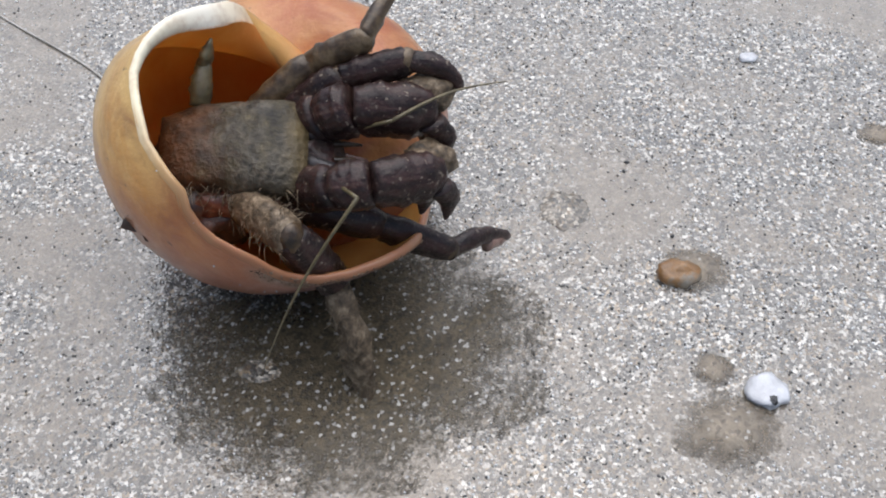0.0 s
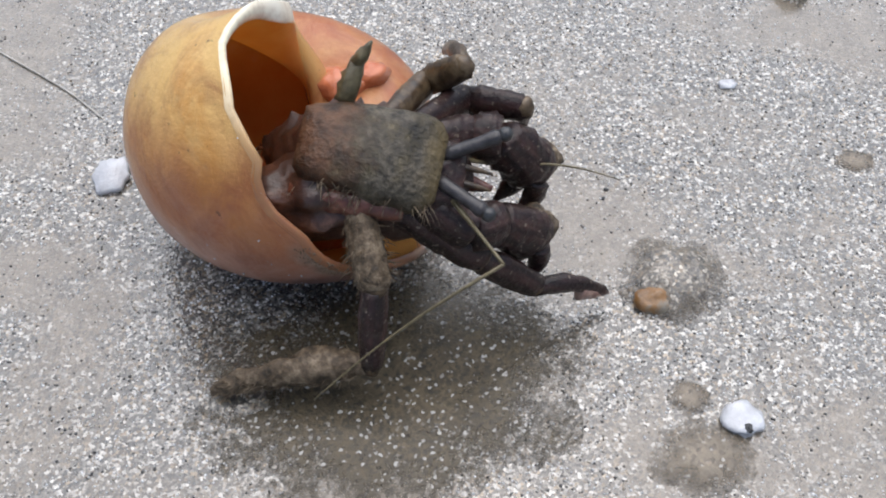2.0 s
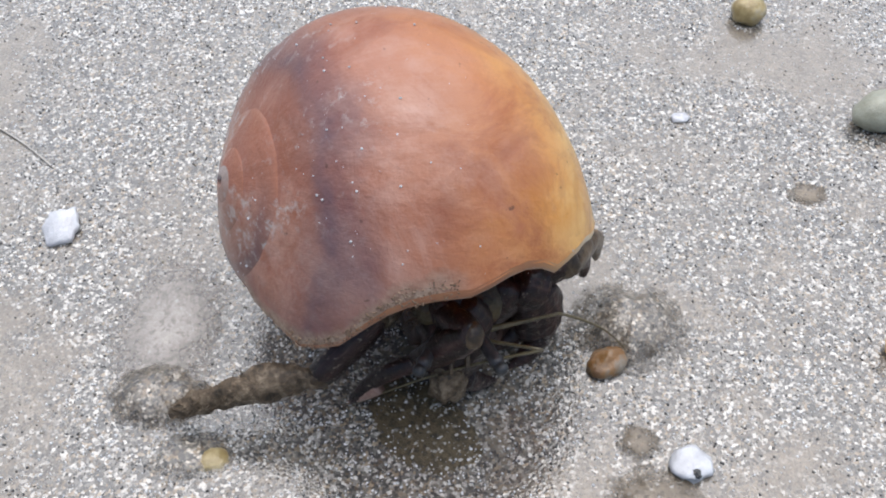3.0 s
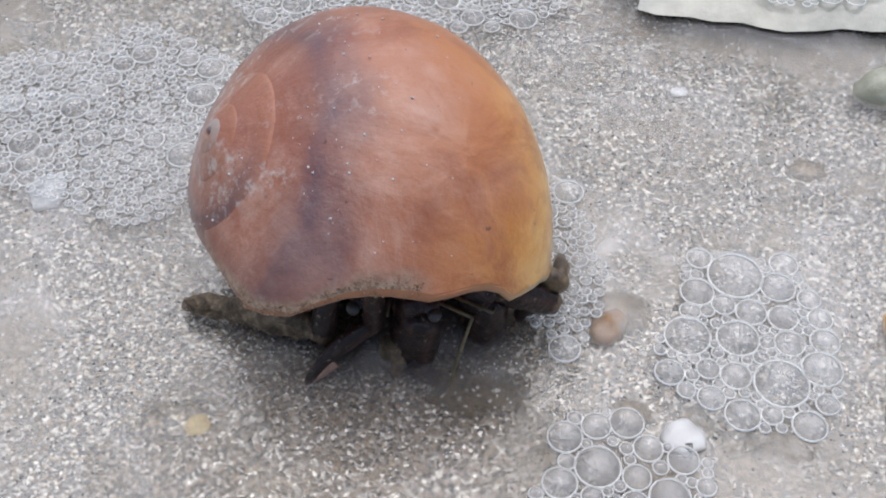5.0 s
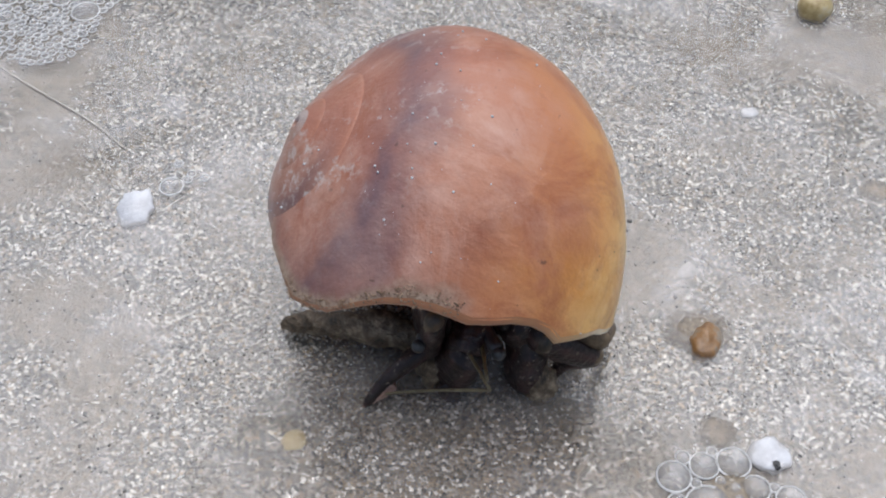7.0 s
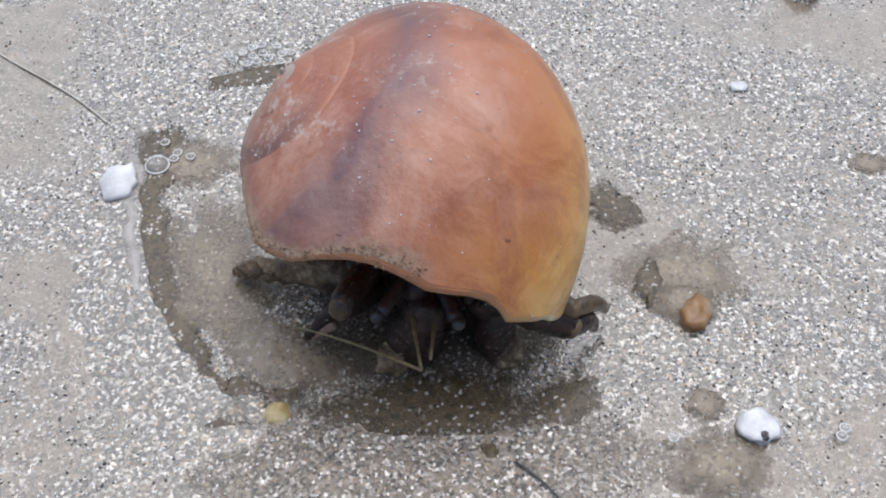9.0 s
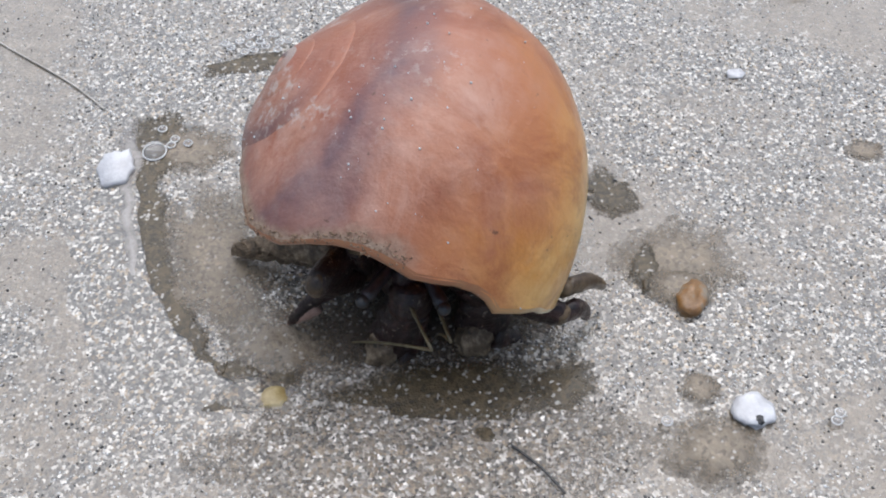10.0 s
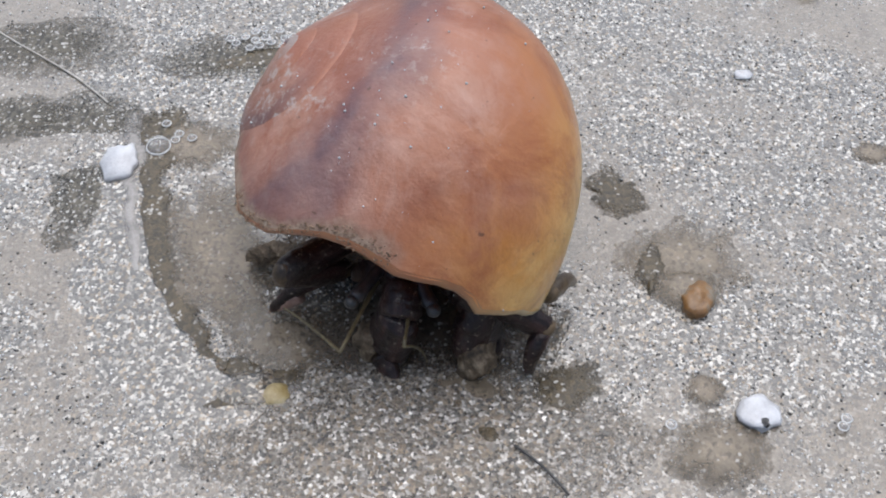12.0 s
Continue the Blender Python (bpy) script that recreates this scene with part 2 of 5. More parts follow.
def simple(name, stops, scale, rough=0.45, coat=0.6, bump=0.0003, bscale=900, spec=0.5, detail=5.0):
    n = Nodes(name, rough, spec)
    p = n.coords()
    c = n.ramp(n.noise(p, scale, detail, 0.65), stops)
    n.bump(n.noise(p, bscale, 4.0), bump, 0.7)
    wet(n, coat, 0.12)
    return n.done(c)


def limb_material():
    n = Nodes("dark_crab_limb", 0.45, 0.3)
    p = n.coords()
    stretch = n.add("Mapping")
    stretch.inputs["Scale"].default_value = (90, 650, 650)
    n.link(p, stretch.inputs["Vector"])
    stripes = n.noise(stretch.outputs[0], 1.0, 4.0)
    c = n.ramp(stripes, [(0.32, (0.006, 0.003, 0.003)), (0.5, (0.024, 0.010, 0.009)), (0.64, (0.058, 0.026, 0.022)), (0.80, (0.16, 0.10, 0.075))])
    dust = n.ramp(n.noise(p, 700, 4.0, 0.7), [(0.50, 0.0), (0.72, 0.65)])
    c = n.mix(dust, c, (0.065, 0.050, 0.037))
    c = n.mix(n.ramp(n.noise(p, 1200, 2.0), [(0.64, 0.0), (0.70, 0.7)]), c, (0.26, 0.21, 0.16))
    n.bump(n.math("ADD", n.noise(p, 1500, 4.0), n.noise(p, 420, 3.0)), 0.0005, 0.6)
    wet(n, 0.42, 0.10, 1.38)
    return n.done(c)


def carapace_material():
    n = Nodes("carapace_brown", 0.55, 0.35)
    p = n.coords()
    c = n.ramp(n.noise(p, 380, 6.0, 0.7), [(0.34, (0.006, 0.005, 0.003)), (0.46, (0.030, 0.023, 0.011)), (0.6, (0.072, 0.055, 0.026)), (0.74, (0.22, 0.18, 0.10))])
    c = n.mix(n.ramp(n.noise(p, 120, 3.0), [(0.42, 0.0), (0.62, 0.75)]), c, n.ramp(n.noise(p, 900, 3.0), [(0.34, (0.024, 0.020, 0.015)), (0.66, (0.16, 0.135, 0.10))]))
    sep = n.add("SeparateXYZ")
    n.link(p, sep.inputs[0])
    back = n.math("ADD", n.math("MULTIPLY", sep.outputs[0], 60.0), n.math("MULTIPLY", n.noise(p, 170, 5.0, 0.7), 1.5))
    soft = n.ramp(n.noise(p, 300, 4.0), [(0.35, (0.03, 0.014, 0.008)), (0.7, (0.17, 0.075, 0.035))])
    c = n.mix(n.ramp(back, [(0.34, 0.85), (0.80, 0.0)]), c, soft)
    rim = n.math("ADD", sep.outputs[0], n.math("MULTIPLY", n.noise(p, 260, 4.0), 0.006))
    c = n.mix(n.ramp(n.math("MULTIPLY", rim, 60.0), [(0.60, 0.0), (0.80, 0.55)]), c, (0.20, 0.14, 0.055))
    n.bump(n.math("ADD", n.noise(p, 900, 4.0), n.noise(p, 260, 3.0)), 0.0008, 0.8)
    wet(n, 0.3, 0.15)
    return n.done(c)


def film_material(name, ior, ripple):
    """Clear film: see-through, with gloss by its angle."""
    n = Nodes(name)
    clear, gloss, blend = n.add("BsdfTransparent"), n.add("BsdfGlossy", Roughness=0.04), n.add("MixShader")
    edge = n.add("Fresnel", IOR=ior)
    n.link(edge.outputs[0], blend.inputs[0])
    n.link(clear.outputs[0], blend.inputs[1])
    n.link(gloss.outputs[0], blend.inputs[2])
    n.link(blend.outputs[0], n.tree.nodes["Material Output"].inputs[0])
    if not ripple:
        milk, haze = n.add("BsdfDiffuse", Color=(0.86, 0.86, 0.87, 1)), n.add("MixShader", Fac=0.20)
        n.link(clear.outputs[0], haze.inputs[1])
        n.link(milk.outputs[0], haze.inputs[2])
        n.link(haze.outputs[0], blend.inputs[1])
    else:
        p = n.coords()
        milk, cloudy = n.add("BsdfDiffuse", Color=(0.80, 0.78, 0.78, 1)), n.add("MixShader")
        n.link(n.ramp(n.noise(p, 42, 6.0, 0.68, 0.8), [(0.36, 0.02), (0.56, 0.11), (0.76, 0.42)]), cloudy.inputs[0])
        n.link(clear.outputs[0], cloudy.inputs[1])
        n.link(milk.outputs[0], cloudy.inputs[2])
        n.link(cloudy.outputs[0], blend.inputs[1])
        b = n.add("Bump", Strength=ripple, Distance=0.002)
        n.link(n.math("ADD", n.noise(p, 70, 3.0), n.math("MULTIPLY", n.noise(p, 260, 2.0), 0.25)), b.inputs["Height"])
        n.link(b.outputs[0], gloss.inputs["Normal"])
        n.link(b.outputs[0], edge.inputs["Normal"])
    return n.mat


# sand tinted above its own tone to make up for shade and lost sky gloss
BRIGHTENED = sand_material("brightened_sand", 0.25, 0.4, (1.45, 1.38, 1.28))
SAND, DAMP = sand_material(), sand_material("damp_sand", 0.9, 0.28, (0.95, 0.85, 0.70))
CRUST = simple("pale_crust", [(0.3, (0.10, 0.06, 0.035)), (0.55, (0.26, 0.17, 0.11)), (0.8, (0.46, 0.35, 0.25))], 600, 0.7, 0.2, 0.0006, 1500)
SILT = ground_sheet_material()
# real olive grit; also the painted dark reflection in front of the shell
GRIT_AND_SHADE = ground_sheet_material("olive_grit_and_shade", 0.42, 0.3, (0.070, 0.053, 0.029), 0.5)
BARE = ground_sheet_material("bared_grit", 0.6, 0.3, (0.085, 0.075, 0.055), 0.0)
MILKY = simple("milky_foam", [(0.3, (0.30, 0.30, 0.26)), (0.7, (0.44, 0.43, 0.38))], 160, 0.15, 1.0)
# dark brown that stands in for the shade beneath the crab
SHADE_BROWN = ground_sheet_material("painted_shade_brown", 0.35, 0.15, (0.060, 0.046, 0.034), 0.30)
# pale colour for the bright line where the pool's edge catches the sky
GLINT_EDGE = ground_sheet_material("pale_edge_glint", 0.12, 0.9, (0.28, 0.262, 0.245), 0.0)
PALE_MUD = ground_sheet_material("pale_mud", 0.2, 0.8, (0.29, 0.26, 0.23), 0.3)
GRAIN, SHELL_MAT, LIMB = grain_material(), shell_material(), limb_material()
WATER, BUBBLE = film_material("sea_water", 1.33, 0.3), film_material("bubble_film", 1.45, 0.0)
NACRE = nacre_material()
LIP = lip_material()
FROTH = simple("white_froth", [(0.3, (0.70, 0.71, 0.72)), (0.7, (0.86, 0.86, 0.87))], 900, 0.2)
CALLUS = simple("orange_callus", [(0.3, (0.50, 0.13, 0.05)), (0.6, (0.66, 0.24, 0.12)), (0.8, (0.72, 0.36, 0.22))], 240, 0.3)
CARAPACE = carapace_material()
RED_SIDE = simple("reddish_side_skin", [(0.3, (0.05, 0.016, 0.01)), (0.55, (0.14, 0.045, 0.028)), (0.75, (0.34, 0.16, 0.10))], 380, 0.35, 0.6)
PALE_TIP = simple("pale_pink_tip", [(0.3, (0.20, 0.10, 0.075)), (0.6, (0.42, 0.27, 0.21)), (0.8, (0.62, 0.52, 0.42))], 420, 0.4, 0.5)
BROWN_LEG = simple("grey_brown_leg", [(0.34, (0.018, 0.010, 0.005)), (0.5, (0.065, 0.039, 0.019)), (0.72, (0.19, 0.13, 0.07))], 330, 0.4, 0.4)
ABDOMEN = simple("soft_abdomen", [(0.3, (0.018, 0.009, 0.007)), (0.55, (0.06, 0.027, 0.018)), (0.75, (0.17, 0.08, 0.05))], 260, 0.4, 0.4)
FUR = simple("sandy_fuzz", [(0.32, (0.03, 0.021, 0.011)), (0.5, (0.13, 0.089, 0.052)), (0.72, (0.37, 0.285, 0.19))], 600, 0.65, 0.25, 0.0008, 1300)
OLIVE = simple("olive_antenna", [(0.3, (0.06, 0.046, 0.020)), (0.7, (0.19, 0.152, 0.080))], 600, 0.4, 0.3)
BLUE = simple("grey_eyestalk", [(0.3, (0.015, 0.013, 0.014)), (0.7, (0.06, 0.054, 0.056))], 700, 0.35, 0.2)
WHITE = simple("white_shell_chip", [(0.3, (0.42, 0.42, 0.44)), (0.7, (0.68, 0.69, 0.71))], 300, 0.4)
AMBER = simple("amber_pebble", [(0.34, (0.13, 0.062, 0.02)), (0.5, (0.27, 0.14, 0.05)), (0.6, (0.24, 0.20, 0.15)), (0.8, (0.36, 0.33, 0.28))], 210, 0.3)
YELLOW = simple("yellow_pebble", [(0.34, (0.24, 0.17, 0.06)), (0.55, (0.42, 0.33, 0.16)), (0.72, (0.40, 0.37, 0.30))], 260, 0.35)
OCHRE = simple("orange_pebble", [(0.3, (0.50, 0.24, 0.04)), (0.7, (0.66, 0.38, 0.10))], 200, 0.35)
GREENISH = simple("grey_green_pebble", [(0.3, (0.20, 0.20, 0.14)), (0.7, (0.42, 0.42, 0.34))], 200, 0.4)
BLACK = simple("black_speck", [(0.3, (0.01, 0.01, 0.012)), (0.7, (0.05, 0.05, 0.05))], 600, 0.4)
THREAD = simple("pale_thread", [(0.3, (0.30, 0.27, 0.23)), (0.7, (0.56, 0.53, 0.48))], 500, 0.4)

# ---- building helpers ----
rng = np.random.default_rng(7)


def mesh_of(name, verts, faces, material, smooth=True):
    me = bpy.data.meshes.new(name)
    me.from_pydata([tuple(map(float, v)) for v in verts], [], [tuple(map(int, f)) for f in faces])
    me.materials.append(material)
    if smooth:
        me.shade_smooth()
    me.update()
    return me


def part(name, me, parent, label=""):
    ob = new(name, me)
    ob.parent = parent
    return tagged(ob, label)


def rings(sections, cap=True):
    """Verts and faces of a tube through closed rings with equal counts."""
    count = len(sections[0])
    verts = [v for ring in sections for v in ring]
    faces = []
    for i in range(len(sections) - 1):
        for j in range(count):
            k = (j + 1) % count
            faces.append((i * count + j, i * count + k, (i + 1) * count + k, (i + 1) * count + j))
    if cap:
        faces.append(tuple(reversed(range(count))))
        faces.append(tuple((len(sections) - 1) * count + j for j in range(count)))
    return verts, faces


def limb(length, profile, flat=0.8, bend=0.0, bumps=0.06, seed=0, sides=12, steps=14):
    """A limb piece along +X: radii from a profile of (share, radius) in metres, with knobbly relief."""
    out = []
    xs, rs = [a for a, _ in profile], [b for _, b in profile]
    for i in range(steps + 1):
        u = i / steps
        r = float(np.interp(u, xs, rs))
        ring = []
        for j in range(sides):
            a = 2 * math.pi * j / sides
            k = r * (1 + bumps * 2 * noise.noise(Vector((u * 9, math.cos(a) * 2.2, math.sin(a) * 2.2 + seed * 3.1))))
            ring.append((u * length, k * math.cos(a) * flat, k * math.sin(a) + bend * math.sin(math.pi * u)))
        out.append(ring)
    return rings(out)


def lump(rx, ry, rz, amount=0.15, scale=2.0, seed=0.0, seg=20, ringn=12, flat_base=False):
    """A lumpy rounded body."""
    out = []
    for i in range(ringn + 1):
        e = math.pi * (0.02 + 0.96 * i / ringn)
        ring = []
        for j in range(seg):
            a = 2 * math.pi * j / seg
            d = Vector((math.sin(e) * math.cos(a), math.sin(e) * math.sin(a), -math.cos(e)))
            k = 1 + amount * noise.fractal(d * scale + Vector((seed, seed, seed)), 1.0, 2.0, 3)
            z = d.z * rz * k
            ring.append((d.x * rx * k, d.y * ry * k, max(z, -0.25 * rz) if flat_base else z))
        out.append(ring)
    return rings(out)


def join(*pieces):
    verts, faces = [], []
    for v, f in pieces:
        base = len(verts)
        verts += list(v)
        faces += [tuple(i + base for i in face) for face in f]
    return verts, faces


def moved(piece, m):
    return [tuple(m @ Vector(v)) for v in piece[0]], piece[1]


# ---- the ground ----
def ground_height(x, y):
    """Metres; gentle rills and swells of wet beach sand."""
    p = Vector((x, y, 0))
    far = min(1.0, max(0.0, (math.hypot(x, y) - 0.12) / 0.5))
    return noise.noise(p * 22) * 0.0006 + noise.noise(p * 70) * 0.00022 + noise.noise(p * 2.1) * 0.02 * far - far * 0.004


# brown silt between the grains: x, y, half width, half depth in centimetres, and strength
SILT_BEDS = [(-8.2, 3.6, 2.2, 2.4, 0.5), (-6.6, -4.2, 1.5, 1.6, 0.35), (3.0, 0.1, 1.7, 1.9, 0.6), (4.2, -4.3, 2.0, 0.9, 0.5), (7.6, 5.4, 3.0, 1.2, 0.55),
             (4.4, 3.2, 1.3, 1.0, 0.35), (-3.6, -4.9, 1.6, 0.8, 0.3), (-1.0, -5.0, 1.8, 0.7, 0.3), (8.4, 1.4, 0.7, 0.6, 0.3), (6.4, -3.4, 0.5, 0.4, 0.3), (-7.4, -0.6, 1.6, 0.9, 0.3)]


def silt_at(x, y):
    """0 clean grains, 1 smooth silt."""
    p = Vector((x, y, 3.0))
    a = 0.14 + 0.55 * noise.fractal(p * 40, 0.8, 2.0, 5) + 0.25 * noise.fractal(p * 140, 0.8, 2.0, 3)
    for bx, by, rx, ry, strength in SILT_BEDS:
        d = ((x / CM - bx) / rx) ** 2 + ((y / CM - by) / ry) ** 2
        if d < 4:
            a += 1.35 * strength * math.exp(-d * 1.2)
    return min(1.0, max(0.0, a))


def silted(me):
    """Gives a mesh its silt, vertex by vertex."""
    layer = me.attributes.new("silt", "FLOAT", "POINT")
    for v, d in zip(me.vertices, layer.data):
        d.value = silt_at(v.co.x, v.co.y)
    return me


def make_ground():
    """One sheet: fine squares around the crab, wider and wider to the horizon."""
    inner = np.linspace(-0.14, 0.14, 261)
    outer = 0.14 * (600 / 0.14) ** (np.arange(1, 31) / 30)
    axis = np.concatenate([-outer[::-1], inner, outer])
    n = len(axis)
    verts = [(x, y, ground_height(x, y)) for y in axis for x in axis]
    faces = [(j * n + i, j * n + i + 1, (j + 1) * n + i + 1, (j + 1) * n + i) for j in range(n - 1) for i in range(n - 1)]
    return tagged(new("ground", silted(mesh_of("ground", verts, faces, SAND))), "wet grey speckled beach sand with brown silty patches", "sand", kind="structure")


make_ground()


def make_grains(count):
    """Loose grains lying in the wet sand."""
    xy = np.column_stack([rng.uniform(-0.12, 0.12, 2 * count), rng.uniform(-0.075, 0.105, 2 * count)])
    bed = np.array([silt_at(x, y) for x, y in xy])
    xy = xy[rng.random(2 * count) > np.clip(1.2 * bed, 0.25, 0.78)][:count]
    count = len(xy)
    size = 0.00010 + 0.00022 * rng.random(count) ** 2
    base = np.array([[1, 0, 0], [-1, 0, 0], [0, 1, 0], [0, -1, 0], [0, 0, 1], [0, 0, -1]], float)
    tri = np.array([[0, 2, 4], [2, 1, 4], [1, 3, 4], [3, 0, 4], [2, 0, 5], [1, 2, 5], [3, 1, 5], [0, 3, 5]])
    turn = rng.uniform(0, 6.3, count)
    v = base[None] * size[:, None, None] * rng.uniform(0.6, 1.25, (count, 6, 1))
    v = v @ np.array([[1, 0.2, 0.1], [-0.2, 1, 0.25], [0.1, -0.3, 0.9]])
    c, s = np.cos(turn)[:, None], np.sin(turn)[:, None]
    x = v[:, :, 0] * c - v[:, :, 1] * s + xy[:, :1]
    y = v[:, :, 0] * s + v[:, :, 1] * c + xy[:, 1:]
    h = np.array([ground_height(a, b) for a, b in xy])
    z = v[:, :, 2] + h[:, None] + size[:, None] * 0.15
    me = bpy.data.meshes.new("sand_grains")
    me.vertices.add(count * 6)
    me.vertices.foreach_set("co", np.stack([x, y, z], -1).astype(np.float32).ravel())
    idx = (tri[None] + 6 * np.arange(count)[:, None, None]).reshape(-1)
    me.loops.add(len(idx))
    me.loops.foreach_set("vertex_index", idx.astype(np.int32))
    me.polygons.add(len(idx) // 3)
    me.polygons.foreach_set("loop_start", np.arange(0, len(idx), 3, dtype=np.int32))
    me.update(calc_edges=True)
    me.validate()
    me.materials.append(GRAIN)
    return tagged(new("sand_grains", me), "loose black, grey and white sand grains", "sand grains", kind="stuff")


make_grains(60000)

def with_reach(me, count, levels):
    """UV map whose u runs from 0 in the middle of a sheet to 1 at its edge."""
    layer = me.uv_layers.new(name="UVMap")
    for k, loop in enumerate(me.loops):
        layer.data[k].uv = (1.0 - (loop.vertex_index // count) / levels, 0.0)
    return me


# ---- the snail shell ----
UNIT, TALL, OFF, DROP, GROW = 0.02154, 1.186, 0.742, 1.482, 2.223


def coil(theta, phi, thick=1.0):
    """Point of the spiral: theta turns back from the mouth, phi runs round the tube (0 outer, 90 degrees towards the apex)."""
    s = UNIT * GROW ** (theta / (2 * math.pi))
    rr = s * (OFF + thick * math.cos(phi))
    k = min(1.0, max(0.0, (-phi - 1.2) / 1.3))
    tall = TALL * (1 - 0.3 * k * k * (3 - 2 * k))
    return Vector((rr * math.cos(-theta), rr * math.sin(-theta), s * (-DROP + thick * tall * math.sin(phi))))


LIP_PHI = np.linspace(-2.8, 2.8, 17)
LIP_RUN = (-0.048, -0.141, -0.224, -0.256, -0.137, -0.081, 0.111, 0.181, 0.190, 0.215, 0.254, 0.487, 0.522, 0.718, 0.547, 0.285, 0.021)


def lip_line(phi):
    """How far the mouth's edge runs past or short of the end of the coil."""
    wob = noise.noise(Vector((math.cos(phi) * 2.5, math.sin(phi) * 2.5, 4.0))) * 0.05
    wob += noise.noise(Vector((math.cos(phi) * 9, math.sin(phi) * 9, 1.0))) * 0.025
    lean = 0.231 * math.sin(phi) - 0.506 * math.cos(phi)
    lean = min(lean, 0.15) if math.sin(phi) < 0 else lean
    lean *= min(1.0, max(0.0, (2.75 - abs(phi)) / 0.7))
    bite = min(1.0, max(0.0, (phi - 0.2) / 0.35)) * min(1.0, max(0.0, (1.8 - phi) / 0.4))
    return wob + lean - bite * (0.085 + 0.03 * noise.noise(Vector((phi * 9, 0, 3)))) + float(np.interp(phi, LIP_PHI, LIP_RUN))


def skin(phi):
    """Inner radius of the mouth as a share of the outer: thick and rolled towards the front end."""
    return 0.945 - 0.10 * math.exp(-((phi + 2.0) / 0.55) ** 2)


def ease(a, b, x):
    k = min(1.0, max(0.0, (x - a) / (b - a)))
    return k * k * (3 - 2 * k)


def crown(theta, phi, p):
    """Glazes the groove between the whorls of the spire, which lies nearly flush."""
    gap = -0.336 * math.hypot(p.x, p.y) - p.z
    if gap <= 0 or phi < 0.5:
        return p
    w = ease(0.5, 0.75, phi) * ease(-5.7, -6.7, theta) if phi < 1.3 else 1.0 - ease(1.75, 2.1, phi)
    return Vector((p.x, p.y, p.z + 0.82 * w * gap))


def make_shell():
    shell = new("snail_shell")
    tagged(shell, "rounded salmon-orange moon snail shell with purple-grey band", "shell")
    turns, steps, sides = 3.6, 230, 56
    verts, uvs, lengths = [], [], []
    for i in range(steps + 1):
        for j in range(sides):
            phi = 2 * math.pi * j / sides - math.pi
            theta = -turns * 2 * math.pi * (1 - i / steps) + lip_line(phi) * (i / steps) ** 6
            p = crown(theta, phi, coil(theta, phi))
            lengths.append(min(3.0, lip_line(phi) - theta))
            k = noise.fractal(p * 180, 1.0, 2.0, 3) * 0.0002
            verts.append(p + Vector((p.x, p.y, 0)).normalized() * k)
            uvs.append((theta / (2 * math.pi) + 4, j / sides))
    n = sides
    faces = [(i * n + j, i * n + (j + 1) % n, (i + 1) * n + (j + 1) % n, (i + 1) * n + j) for i in range(steps) for j in range(sides)]
    me = mesh_of("coiled_wall", verts, faces, SHELL_MAT)
    layer = me.uv_layers.new(name="UVMap")
    for poly in me.polygons:
        wrap = poly.index % sides == sides - 1
        for k in poly.loop_indices:
            u, v = uvs[me.loops[k].vertex_index]
            layer.data[k].uv = (u, 1.0 if wrap and v == 0 else v)
    reach = me.attributes.new("from_lip", "FLOAT", "POINT")
    reach.data.foreach_set("value", np.array(lengths, np.float32))
    part("coiled_wall", me, shell)
    # inside of the last whorl
    back = 44
    inner = []
    for i in range(back + 1):
        inner.append([coil(-1.25 * math.pi * (1 - i / back) + lip_line(2 * math.pi * j / sides - math.pi) * (i / back) ** 2, 2 * math.pi * j / sides - math.pi, skin(2 * math.pi * j / sides - math.pi)) for j in range(sides)])
    v, f = rings(inner, cap=False)
    part("inner_wall", mesh_of("inner_wall", v, [tuple(reversed(q)) for q in f], NACRE), shell, "glossy orange inner wall")
    # rounded rim between the two skins
    rim = []
    for lean, share in ((-0.012, -0.06), (0.015, 0.08), (0.028, 0.4), (0.026, 0.7), (0.008, 0.95), (-0.015, 1.03)):
        ring = []
        for j in range(sides):
            phi = 2 * math.pi * j / sides - math.pi
            ring.append(coil(lean + lip_line(phi), phi, 1.0 + (skin(phi) - 1.0) * share))
        rim.append(ring)
    v, f = rings(rim, cap=False)
    me = mesh_of("lip", v, f, LIP)
    layer = me.uv_layers.new(name="UVMap")
    for poly in me.polygons:
        for k in poly.loop_indices:
            layer.data[k].uv = (0.5, (me.loops[k].vertex_index % sides) / sides)
    part("lip", me, shell, "cream-white rounded lip")
    # orange callus on the wall behind the mouth
    bits = [moved(lump(rx, ry, rz, 0.22, 1.8, k), pose(x * CM, y * CM, z * CM, 20 * k, 0, 35 * k))
            for k, (x, y, z, rx, ry, rz) in enumerate(((0.02, -0.45, -2.98, 0.0040, 0.0030, 0.0024), (0.10, -0.72, -2.93, 0.0032, 0.0042, 0.0026), (0.16, -1.05, -3.02, 0.0034, 0.0030, 0.0022), (0.10, -0.50, -2.80, 0.0026, 0.0034, 0.0026)))]
    part("callus", mesh_of("callus", *join(*bits), CALLUS), shell, "orange-red callus")
    # crust at the worn end of the lip, and white grains on the wall that double as wet glints
    crust = [moved(lump(r * 1.5, r * 0.9, r * 0.6, 0.5, 2.0, k, 7, 5), Matrix.Translation(coil(lip_line(a) - rng.uniform(-0.02, 0.06), a, 0.997)) @ pose(0, 0, 0, 50 * k, 70 * k, 33 * k))
             for k, (a, r) in enumerate(zip(rng.uniform(0.3, 1.25, 300), rng.uniform(0.00007, 0.0002, 300)))]
    tagged(part("crust", mesh_of("crust", *join(*crust), CRUST), shell, "grey-brown gritty crust"), kind="stuff")
    stuck = []
